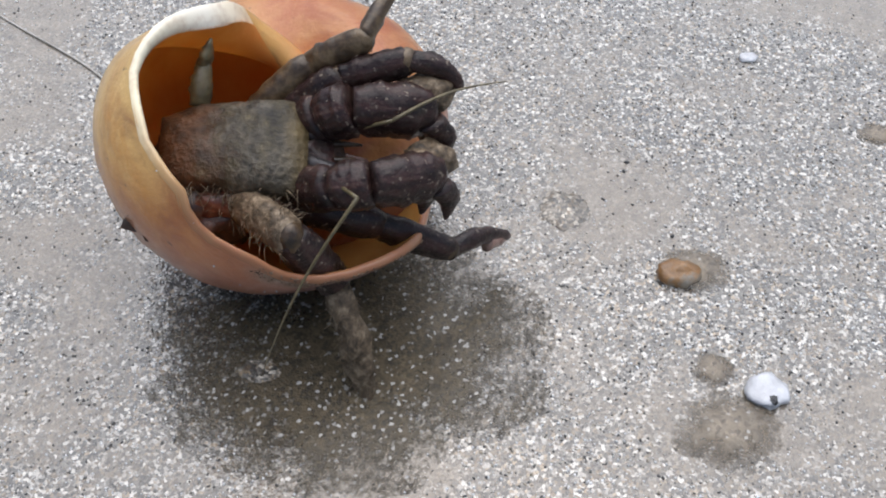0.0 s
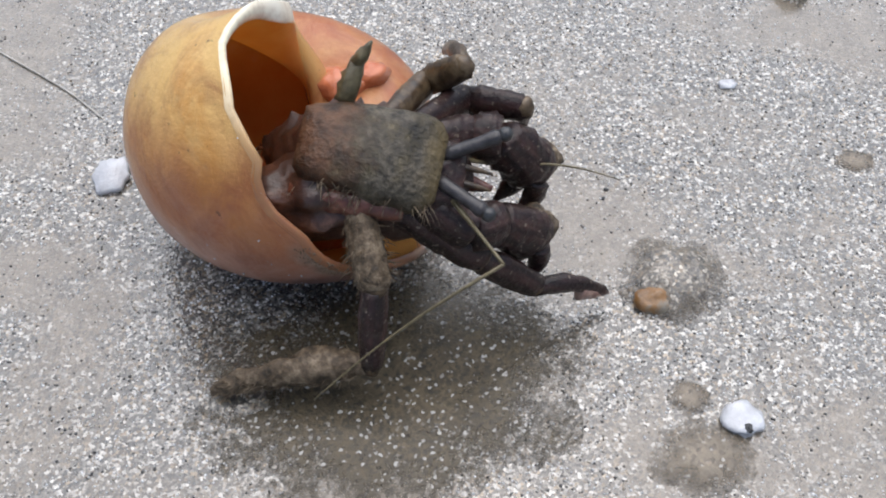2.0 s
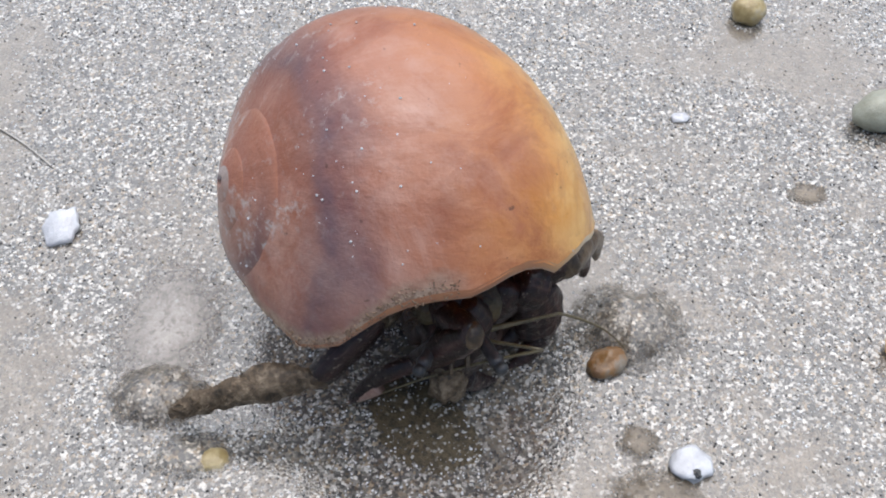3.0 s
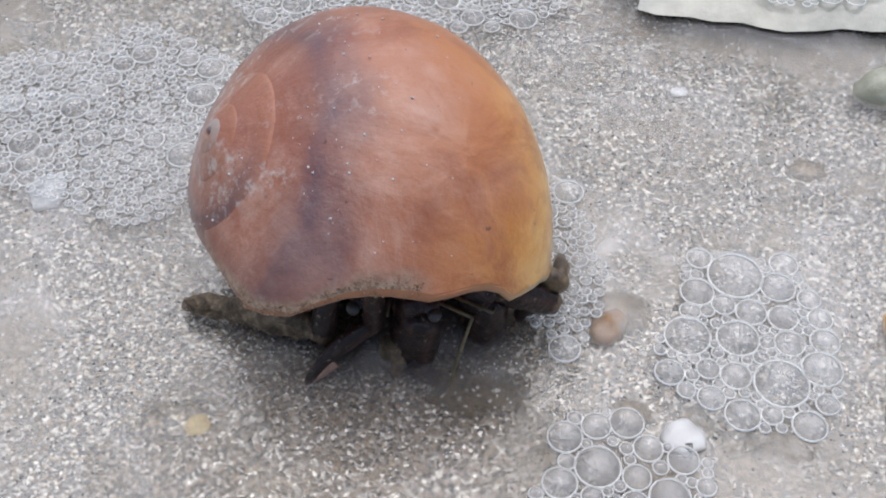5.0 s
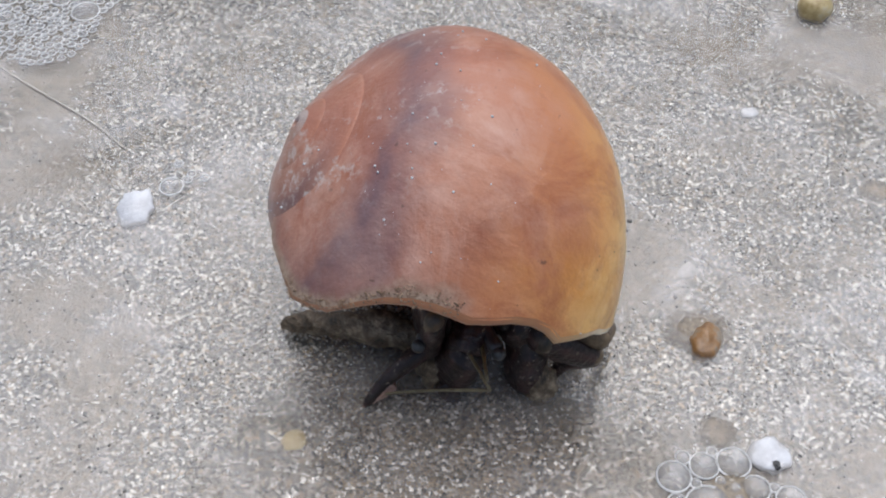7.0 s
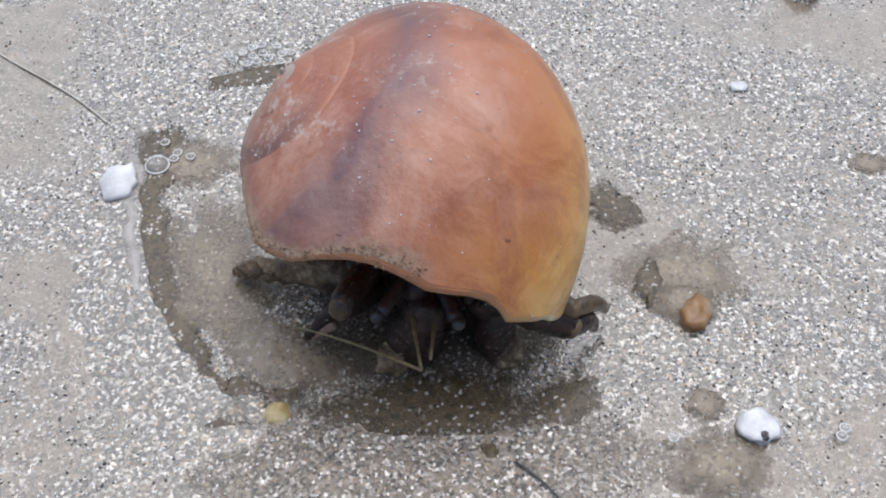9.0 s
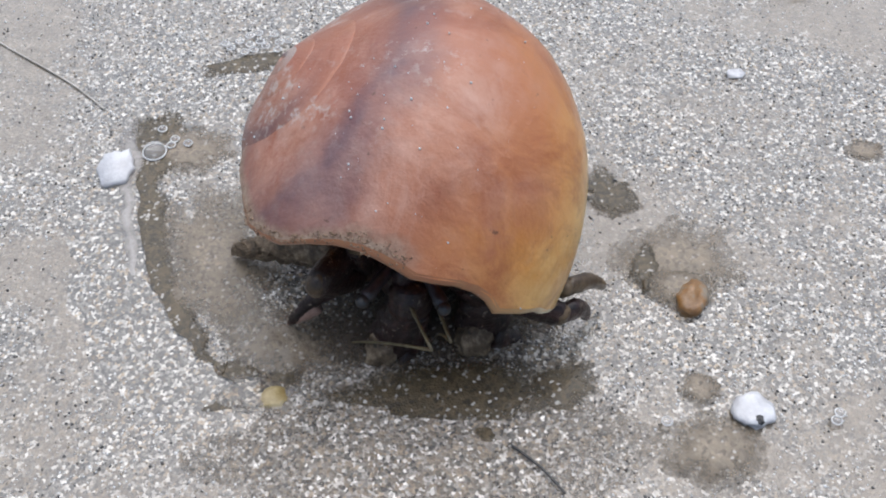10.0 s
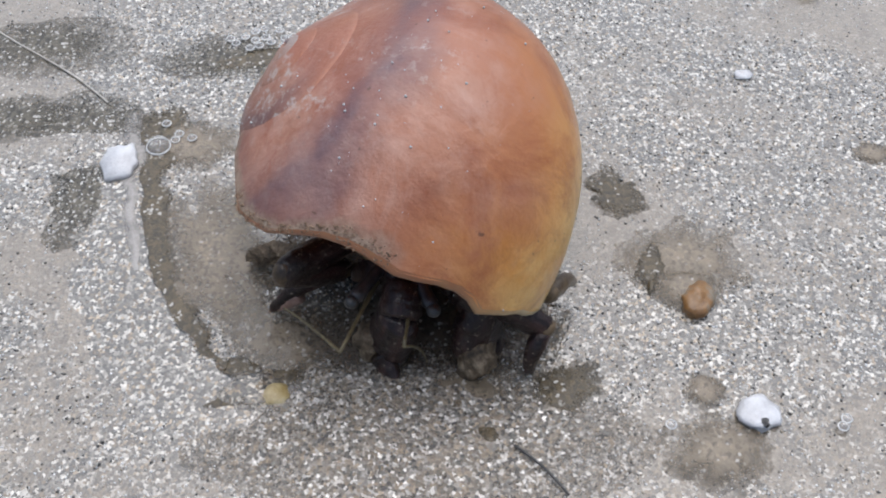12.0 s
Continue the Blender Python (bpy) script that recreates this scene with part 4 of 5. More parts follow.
def chain_lengths(rows, hip, share=60):
    sums = []
    for r in rows:
        pts = [body_pose(r[0]) @ Vector(hip)] + [Vector(r[i:i + 3]) * CM for i in range(1, len(r), 3)]
        sums.append([(b - a).length for a, b in zip(pts, pts[1:])])
    return np.percentile(np.array(sums), share, axis=0)


def chain_poses(rows, hip, lengths, t):
    """World poses of the limb's pieces, which keep their lengths."""
    flat = monotone([r[0] for r in rows], [r[1:] for r in rows], t)
    p = body_pose(t) @ Vector(hip)
    out = []
    for k, length in enumerate(lengths):
        goal = Vector(flat[3 * k:3 * k + 3]) * CM
        way = (goal - p).normalized()
        out.append(frame_of(way, (0.05, 0.1, 1), p))
        p = p + way * length
    return out


CHAINS = []


def add_leg(crab, name, rows, hip, r, label, claw=False, skin=None, nail=None, shin=None, stout=1.0):
    lengths = chain_lengths(rows, hip)
    seeds = len(CHAINS) * 3 + 1
    p1 = limb(lengths[0] * 1.04, [(0, r * 0.85), (0.4, r * 1.05), (0.85, r * 1.08), (0.97, r * 0.95), (1, r * 0.8)], 0.72, 0.0, 0.06, seeds, 16, 18)
    upper = part(name, mesh_of(name, *p1, skin or LIMB), crab, label)
    if claw:
        p2 = limb(lengths[1] * 1.05, [(0, r * 0.95), (0.3, r * 1.12), (0.8, r * 1.18), (1, r * 1.0)], 0.85, 0.0, 0.07, seeds + 1, 16, 14)
        palm = limb(lengths[2] * 0.96, [(0, r * 1.0), (0.3, r * 1.22), (0.7, r * 1.25), (0.92, r * 1.0), (1, r * 0.6)], 0.75, 0.0, 0.08, seeds + 2, 18, 20)
        fixed = moved(limb(0.0075, [(0, r * 0.75), (0.6, r * 0.5), (1, r * 0.12)], 0.8, 0.0008, 0.08, seeds + 2), pose(lengths[2] * 0.78, r * 0.5, -r * 0.4, 0, 72, 0))
        p3 = join(palm, fixed)
        finger = moved(limb(0.0075, [(0, r * 0.65), (0.6, r * 0.48), (1, r * 0.1)], 0.8, 0.0012, 0.08, seeds + 3), pose(lengths[2] * 0.86, -r * 0.4, -r * 0.2, 0, 62, 0))
        names = ("wrist", "pincer")
    else:
        p2 = limb(lengths[1] * 1.04, [(0, r * 0.8), (0.3, r * 0.98), (0.8, r * 0.86), (0.96, r * 0.78), (1, r * 0.62)], 0.70, 0.0, 0.07, seeds + 1, 16, 16)
        p3 = limb(lengths[2], [(0, r * 0.62), (0.3, r * 0.66 * stout), (0.75, r * 0.42 * stout), (0.92, r * 0.36 * stout), (1, r * 0.16 * stout)], 0.8, r * 0.5, 0.1 if stout == 1 else 0.42, seeds + 2)
        finger = None
        names = ("middle_joint", "pointed_tip")
    mid = part(names[0], mesh_of(names[0], *p2, LIMB if stout > 1 else shin or LIMB), upper)
    tip_me = mesh_of(names[1], *p3, shin or LIMB)
    tip = part(names[1], tip_me, upper)
    if finger:
        tip_me.materials.append(LIMB)
        bm = bmesh.new()
        bm.from_mesh(tip_me)
        off = [bm.verts.new(v) for v in finger[0]]
        for f in finger[1]:
            bm.faces.new([off[i] for i in f])
        bm.to_mesh(tip_me)
        bm.free()
        tip_me.shade_smooth()
    rest = [(1, mid), (2, tip)]
    if claw:
        pad = moved(lump(r * 1.15, r * 0.85, r * 0.8, 0.3, 2.0, seeds), pose(lengths[2] * 0.84, r * 0.55, r * 0.45))
        rest.append((2, part("pad", mesh_of("pad", *pad, FUR), upper, "sandy fuzzy pad")))
    else:
        for k, at, size in ((0, lengths[0], 0.82), (1, lengths[1], 0.70)):
            ball = moved(lump(r * size * 0.8, r * size * 0.75, r * size, 0.15, 2.0, seeds + k, 12, 8), pose(at, 0, 0))
            knee = part("knee", mesh_of("knee", *ball, BROWN_LEG), upper)
            if k:
                rest.append((1, knee))
    if nail:
        point = limb(lengths[2] * 0.42, [(0, r * 0.60), (0.4, r * 0.52), (1, r * 0.10)], 0.85, 0.0, 0.12, seeds + 2)
        rest.append((2, part("nail", mesh_of("nail", *moved(point, pose(lengths[2] * 0.60, 0, 0)), nail), upper, "pale leg tip")))
    if stout > 1:
        hairs = []
        furry = []
        for k in range(240):
            a, at = rng.uniform(0, 6.283), rng.uniform(0.05, 0.95)
            hair = limb(rng.uniform(0.0008, 0.0022), [(0, 0.00009), (0.6, 0.00007), (1, 0.00003)], 1, rng.uniform(-0.0008, 0.0008), 0.2, k, 4, 4)
            furry.append(moved(hair, pose(at * lengths[2], 0, r * 0.5 * math.sin(math.pi * at), math.degrees(a), 0, 0) @ pose(0, r * 0.62 * (1.05 - 0.5 * at), 0, 0, 0, rng.uniform(5, 70))))
        rest.append((2, tagged(part("tip_fuzz", mesh_of("tip_fuzz", *join(*furry), FUR), upper, "pale sandy hairs"), kind="stuff")))
        for k in range(150):
            a, at = rng.uniform(0, 6.283), rng.uniform(0.1, 1.0)
            hair = limb(rng.uniform(0.001, 0.003), [(0, 0.00009), (0.6, 0.00007), (1, 0.00003)], 1, rng.uniform(-0.0008, 0.0008), 0.2, k, 4, 4)
            hairs.append(moved(hair, pose(at * lengths[0], 0, 0, math.degrees(a), 0, 0) @ pose(0, r * 0.7, 0, 0, 0, rng.uniform(20, 80))))
        tagged(part("fuzz", mesh_of("fuzz", *join(*hairs), FUR), upper, "pale sandy hairs"), kind="stuff")
    CHAINS.append((rows, hip, lengths, upper, rest))


def add_antenna(crab, rows, hip):
    lengths = chain_lengths(rows, hip, 96)
    p1 = limb(lengths[0], [(0, 0.0006), (0.5, 0.00032), (1, 0.00026)], 1, 0, 0.1, 5, 8, 8)
    p2 = limb(lengths[1], [(0, 0.00028), (0.5, 0.00020), (1, 0.00008)], 1, 0.0015, 0.05, 6, 8, 16)
    base = part("antenna", mesh_of("antenna", *p1, OLIVE), crab, "thin olive antenna")
    whip = part("antenna_whip", mesh_of("antenna_whip", *p2, OLIVE), base)
    CHAINS.append((rows, hip, lengths, base, [(1, whip)]))


shell = make_shell()
crab = make_crab()
add_leg(crab, "claw", CLAW_FAR, (0.008, 0.005, -0.003), 0.0036, "large dark brown claw", True)
add_leg(crab, "claw", CLAW_NEAR, (0.008, -0.005, -0.003), 0.0034, "smaller dark brown claw", True)
add_leg(crab, "walking_leg", LEG_FAR, (0.001, 0.006, -0.002), 0.0026, "grey-brown striped walking leg", False, BROWN_LEG, None, BROWN_LEG)
add_leg(crab, "walking_leg", LEG_SIDE, (0.005, 0.006, -0.003), 0.0029, "grey-brown striped walking leg")
add_leg(crab, "walking_leg", LEG_NEAR, (0.004, -0.006, -0.003), 0.0028, "dark brown walking leg with pale tip", False, None, PALE_TIP)
add_leg(crab, "walking_leg", LEG_REAR, (-0.001, -0.006, -0.003), 0.0034, "dark sand-dusted walking leg", False, FUR, None, FUR, 1.35)
add_antenna(crab, ANTENNA_NEAR, (0.0115, -0.0025, -0.001))
add_antenna(crab, ANTENNA_FAR, (0.0115, 0.0025, -0.001))

# ---- pebbles, chips and clumps on the sand ----
def pebble(name, x, y, sx, sy, sz, material, label, category, seed, amount=0.15, turn=0.0, sink=0.3):
    x, y = x * CM, y * CM
    ob = new(name, mesh_of(name, *lump(sx * CM, sy * CM, sz * CM, amount, 1.6, seed), material))
    ob.matrix_world = pose(x, y, ground_height(x, y) + sz * CM * (1 - sink), 0, 0, turn)
    return tagged(ob, label, category)


white = pebble("shell_fragment", 4.62, -3.55, 0.35, 0.31, 0.12, WHITE, "rounded white shell fragment with black speck", "shell fragment", 4.4, 0.32, 20, 0.45)
speck = mesh_of("speck", *moved(lump(0.0006, 0.0008, 0.0004, 0.6), pose(-0.0002, -0.0020, 0.0009)), BLACK)
part("speck", speck, white, "black speck")
amber = pebble("pebble", 3.55, -1.36, 0.36, 0.28, 0.2, AMBER, "amber brown translucent pebble in wet sand", "pebble", 5.0, 0.25, 0, 0.75)
yellow = pebble("pebble", -2.86, -3.28, 0.32, 0.24, 0.17, YELLOW, "small yellow pebble in wet sand", "pebble", 6.0, 0.15)
pebble("pebble", 7.35, 6.9, 0.36, 0.34, 0.3, YELLOW, "small yellow pebble in wet sand", "pebble", 8.0, 0.15)
pebble("pebble", 9.45, 3.86, 0.7, 0.45, 0.35, GREENISH, "grey-green oval pebble in wet sand", "pebble", 9.0, 0.12, 20)
pebble("pebble", 8.45, -1.58, 0.36, 0.36, 0.28, OCHRE, "smooth orange pebble in wet sand", "pebble", 11.0, 0.1)
pebble("shell_fragment", 8.15, -3.06, 0.3, 0.3, 0.15, WHITE, "small white shell fragment", "shell fragment", 12.0, 0.25)
pebble("shell_fragment", 5.53, 3.99, 0.19, 0.12, 0.05, WHITE, "tiny white shell sliver", "shell fragment", 13.0, 0.4)


for k, (x, y, r) in enumerate(((2.90, 1.21, 0.045), (3.52, -0.48, 0.04), (2.83, 1.00, 0.035))):
    pebble("black_grain", x, y, r, 0.8 * r, 0.6 * r, BLACK, "small black grain on the sand", "grain", 30.0 + k, 0.4, 40 * k)


def make_chip():
    """Angular white flake of shell."""
    outline = []
    for q in range(30):
        a = 2 * math.pi * q / 30
        k = 0.40 / max(abs(math.cos(a - 0.4)), abs(math.cos(a - 1.75)), abs(math.cos(a - 2.7))) * (0.92 + 0.13 * noise.fractal(Vector((math.cos(a) * 2, math.sin(a) * 2, 8.0)), 0.8, 2.0, 4))
        outline.append((k * math.cos(a) * 0.9, k * math.sin(a)))
    secs = [[(x * CM * s, y * CM * s, z * CM) for x, y in outline] for s, z in ((0.92, -0.05), (1, 0.0), (1, 0.05), (0.9, 0.10))]
    ob = new("shell_fragment", mesh_of("shell_fragment", *rings(secs), WHITE))
    ob.matrix_world = pose(-6.1 * CM, 1.44 * CM, ground_height(-0.061, 0.0144) + 0.0005, 6, -4, 0)
    return tagged(ob, "angular white shell flake", "shell fragment")


make_chip()


def make_thread(points, radius, name, label, category, material):
    cu = bpy.data.curves.new(name, "CURVE")
    cu.dimensions, cu.bevel_depth, cu.bevel_resolution = "3D", radius, 2
    sp = cu.splines.new("NURBS")
    sp.points.add(len(points) - 1)
    for pt, (x, y, z) in zip(sp.points, points):
        pt.co = (x * CM, y * CM, ground_height(x * CM, y * CM) + z * CM, 1)
    sp.use_endpoint_u, sp.order_u = True, 3
    cu.materials.append(material)
    return tagged(new(name, cu), label, category)


make_thread([(-11, 6.4, 0.03), (-9.25, 5.0, 0.03), (-7.93, 4.11, 0.04), (-7.2, 3.6, 0.03), (-6.6, 3.0, 0.03)], 0.0002, "thread", "pale thin thread lying on the sand", "thread", THREAD)

twig = make_thread([(0.85, -4.15, 0.04), (1.15, -4.4, 0.06), (1.4, -4.65, 0.04), (1.62, -4.95, 0.04)], 0.00022, "twig", "thin dark twig lying on the sand", "twig", BLACK)

# ---- lumps of sand pushed by the legs, and sheets of painted shade and light ----
def heap(rx, ry, rise, seed, x=None, y=None):
    """A soft low heap that runs out into the sand at an uneven edge."""
    secs, count = [], 44
    for k in range(16):
        s = 1.0 - k / 16
        ring = []
        for j in range(count):
            a = 2 * math.pi * j / count
            wob = 1 + 0.24 * noise.fractal(Vector((math.cos(a) * 1.6, math.sin(a) * 1.6, seed)), 0.9, 2.0, 4)
            px, py = math.cos(a) * rx * CM * wob * s, math.sin(a) * ry * CM * wob * s
            up = rise * (1 - s * s) ** 1.4 - 0.06 * s ** 8 + 0.12 * rise * (1 - s) * noise.fractal(Vector((px, py, 0)) * 500, 1.0, 2.0, 3)
            base = ground_height(px + x, py + y) - ground_height(x, y) if x is not None else 0.0
            ring.append((px, py, base + up * CM))
        secs.append(ring)
    v, f = rings(secs)
    return v, f[:-2] + [f[-1]]


def clump(x, y, rx, ry, rise, material, label, seed):
    x, y = x * CM, y * CM
    ob = new("sand_clump", with_reach(mesh_of("sand_clump", *heap(rx, ry, rise, seed, x, y), material), 44, 16))
    ob.matrix_world = pose(x, y, ground_height(x, y))
    return tagged(ob, label, "sand clump")


clump(3.95, -4.2, 0.95, 0.8, 0.2, SILT, "pale brown clump of gritty sand", 14.0)
clump(3.85, -3.12, 0.4, 0.36, 0.1, SILT, "small brown silty clump of sand", 15.0)
clump(7.6, 1.98, 0.45, 0.36, 0.08, SILT, "small brown silty clump of sand", 16.0)
clump(-3.2, -3.2, 0.8, 0.5, 0.1, DAMP, "low pale clump of sand by the yellow pebble", 17.0)
clump(3.8, -1.2, 0.75, 0.55, 0.14, SILT, "low clump of sand behind the amber pebble", 18.0)


def mound(name, rx, ry, rz, seed, label, material):
    me = with_reach(mesh_of(name, *heap(rx * 1.35, ry * 1.35, rz, seed), material), 44, 16)
    layer = me.attributes.new("silt", "FLOAT", "POINT")
    layer.data.foreach_set("value", np.full(len(me.vertices), 0.42, np.float32))
    return tagged(new(name, me), label, "sand clump")


clump_right = mound("sand_clump", 0.80, 0.72, 0.42, 21.0, "rounded wet clump of grey-brown sand", DAMP)
# darkens the sand where the shell's reflection and shadow fall
shade_front = mound("painted_shade", 2.7, 1.75, 0.06, 23.0, "dark reflection and shadow of the shell, painted as a gritty sheet", GRIT_AND_SHADE)
# added sheet: lightens the ground where shell shadow and reflection come out too dark
bright_front = mound("brightened_sheet", 3.1, 1.65, 0.07, 24.0, "low added sheet of sand, coloured lighter to offset shade before the crab", BRIGHTENED)
clump_left = mound("sand_clump", 0.75, 0.62, 0.36, 25.0, "rounded wet clump of grey-brown sand", DAMP)


grit_front = mound("grit_patch", 1.75, 0.55, 0.07, 45.0, "coarse olive-brown grit laid bare before the legs", GRIT_AND_SHADE)
# shade below shell and legs, put into a dark sheet
shade_under = mound("painted_shade", 1.75, 0.95, 0.05, 49.0, "shade under the crab, painted as a dark brown sheet", SHADE_BROWN)
grit_side = mound("grit_patch", 0.75, 0.5, 0.05, 47.0, "olive-brown grit stirred up by the crab", GRIT_AND_SHADE)
foam_sheet = mound("foam_sheet", 3.3, 1.1, 0.22, 48.0, "pale rounded lip of a foamy wave", MILKY)
mud_wake = mound("mud_streak", 0.75, 1.35, 0.05, 46.0, "pale smooth mud swept up behind the shell", PALE_MUD)
bared = [mound("grit_patch", rx, ry, 0.03, 50.0 + k, "dark coarse grit showing as the water drains", BARE)
         for k, (rx, ry) in enumerate(((1.6, 0.8), (1.0, 1.3), (1.3, 0.7), (1.0, 0.6), (1.2, 0.7)))]

BANK = [(-5.9, 2.8), (-5.75, 1.6), (-5.6, 0.5), (-5.25, -0.8), (-4.7, -1.8), (-4.2, -2.45), (-3.7, -2.95), (-3.1, -3.05), (-2.4, -3.0)]


def make_ridge():
    """Low curved bank of sand round the crab's pool."""
    secs = []
    for i in range(61):
        u = i / 60 * (len(BANK) - 1)
        k = min(int(u), len(BANK) - 2)
        a, b = Vector((*BANK[k], 0)), Vector((*BANK[k + 1], 0))
        c = a.lerp(b, u - k)
        side = Vector((a.y - b.y, b.x - a.x, 0)).normalized()
        fade = min(1.0, i / 8, (60 - i) / 8)
        w = 0.35 + 0.08 * noise.noise(c * 1.5)
        c = c + side * 0.12 * noise.noise(c * 2.2)
        prof = [(-6.5, -0.07), (-4.0, 0.0), (-1.6, 0.03), (-0.5, 0.05), (-0.1, 0.055), (0.12, 0.045), (0.3, -0.08), (0.0, -0.14)]
        secs.append([((c + side * s * w) * CM) + Vector((0, 0, (z * fade - 0.02 * (1 - fade)) * CM)) for s, z in prof])
    ob = new("sand_bank", mesh_of("sand_bank", *rings(secs), SAND))
    return tagged(ob, "low curved bank of wet sand around the pool", "sand bank")


bank = make_ridge()


def patch(name, x, y, rx, ry, rise, material, label, seed, turn=0.0):
    """A thin sheet of silt or grit that lies on the sand and thins out at an uneven edge."""
    secs, count = [], 48
    for k in range(13):
        ring = []
        for j in range(count):
            a = 2 * math.pi * j / count
            wob = 1 + 0.42 * noise.fractal(Vector((math.cos(a) * 1.7, math.sin(a) * 1.7, seed)), 1.0, 2.0, 4)
            s = 1.0 - k / 13
            q = pose(x * CM, y * CM, 0, 0, 0, turn) @ Vector((math.cos(a) * rx * CM * wob * s, math.sin(a) * ry * CM * wob * s, 0))
            up = rise * (1 - s ** 3) - 0.03 * s ** 6 + rise * 0.6 * noise.noise(Vector((q.x * 300, q.y * 300, seed))) * (1 - s)
            ring.append((q.x, q.y, ground_height(q.x, q.y) + up * CM))
        secs.append(ring)
    v, f = rings(secs)
    return part(name, with_reach(mesh_of(name, v, f[:-2] + [f[-1]], material), 48, 13), bank, label)


patch("silt", -4.1, -0.6, 1.25, 1.9, 0.05, SILT, "smooth brown silt on the pool floor", 31.0, 20)
patch("silt", -2.6, -2.2, 1.5, 0.8, 0.05, SILT, "smooth brown silt on the pool floor", 32.0, -20)
patch("silt", -4.9, 2.0, 0.9, 0.7, 0.04, SILT, "smooth brown silt on the pool floor", 33.0)
patch("silt", 3.9, -0.6, 1.15, 1.1, 0.06, SILT, "soft brown silt around the amber pebble", 34.0, 30)
patch("silt", 0.2, -3.2, 1.0, 0.55, 0.05, SILT, "smooth brown silt on the pool floor", 37.0)
patch("grit", 1.7, -3.1, 0.75, 0.45, 0.05, GRIT_AND_SHADE, "coarse olive-brown grit", 35.0, 40)
patch("grit", 0.4, -4.0, 0.9, 0.35, 0.05, GRIT_AND_SHADE, "coarse olive-brown grit", 36.0, 10)
patch("grit", 2.75, 0.9, 0.5, 0.7, 0.05, GRIT_AND_SHADE, "coarse olive-brown grit", 38.0, 20)
patch("grit", -3.4, -3.35, 0.65, 0.3, 0.05, GRIT_AND_SHADE, "coarse olive-brown grit", 39.0, 5)
patch("grit", -3.9, 4.3, 1.2, 0.32, 0.03, GRIT_AND_SHADE, "coarse olive-brown grit", 42.0, 15)
patch("grit", -5.3, 2.3, 0.4, 0.9, 0.03, GRIT_AND_SHADE, "coarse olive-brown grit", 43.0, 10)
patch("grit", 3.25, -0.75, 0.3, 0.6, 0.09, GRIT_AND_SHADE, "coarse olive-brown grit", 44.0, -10)


def along_bank(inner, outer, rise, name, material, label):
    """A strip that follows the bank's inner foot, thinning out on both sides."""
    count, verts, faces, reach = 9, [], [], []
    for i in range(121):
        u = i / 120 * (len(BANK) - 1)
        k = min(int(u), len(BANK) - 2)
        a, b = Vector((*BANK[k], 0)), Vector((*BANK[k + 1], 0))
        side = Vector((a.y - b.y, b.x - a.x, 0)).normalized()
        c = a.lerp(b, u - k) + side * 0.12 * noise.noise(a.lerp(b, u - k) * 2.2)
        for j in range(count):
            s = j / (count - 1)
            q = (c + side * (inner + (outer - inner) * s * (1.1 - 0.65 * i / 120 + 0.5 * noise.noise(c * 1.3)))) * CM
            verts.append((q.x, q.y, ground_height(q.x, q.y) + (rise * (1 - (2 * s - 1) ** 2) + 0.012) * CM))
            reach.append(max(0.92 * abs(2 * s - 1), min(1.0, abs(i / 60 - 1) ** 6)))
    for i in range(120):
        for j in range(count - 1):
            faces.append((i * count + j, i * count + j + 1, (i + 1) * count + j + 1, (i + 1) * count + j))
    me = mesh_of(name, verts, faces, material)
    layer = me.uv_layers.new(name="UVMap")
    for k, loop in enumerate(me.loops):
        layer.data[k].uv = (reach[loop.vertex_index], 0.0)
    return part(name, me, bank, label)


along_bank(-0.12, 0.62, 0.03, "grit", GRIT_AND_SHADE, "dark olive-brown grit at the pool's edge")
# water-edge highlight laid on as a pale strip
along_bank(-0.34, 0.10, 0.04, "edge_glint", GLINT_EDGE, "bright glint of the water's edge, painted along the bank")

# ---- water and foam ----
def make_water():
    axis_x, axis_y = np.linspace(-0.6, 0.6, 41), np.linspace(-0.6, 0.6, 41)
    verts = [(x, y, 0.00012 * noise.noise(Vector((x, y, 0)) * 30)) for y in axis_y for x in axis_x]
    faces = [(j * 41 + i, j * 41 + i + 1, (j + 1) * 41 + i + 1, (j + 1) * 41 + i) for j in range(40) for i in range(40)]
    ob = new("water", mesh_of("water", verts, faces, WATER))
    ob.visible_shadow = False
    return tagged(ob, "thin sheet of clear sea water washing in", "water", kind="structure")


water = make_water()


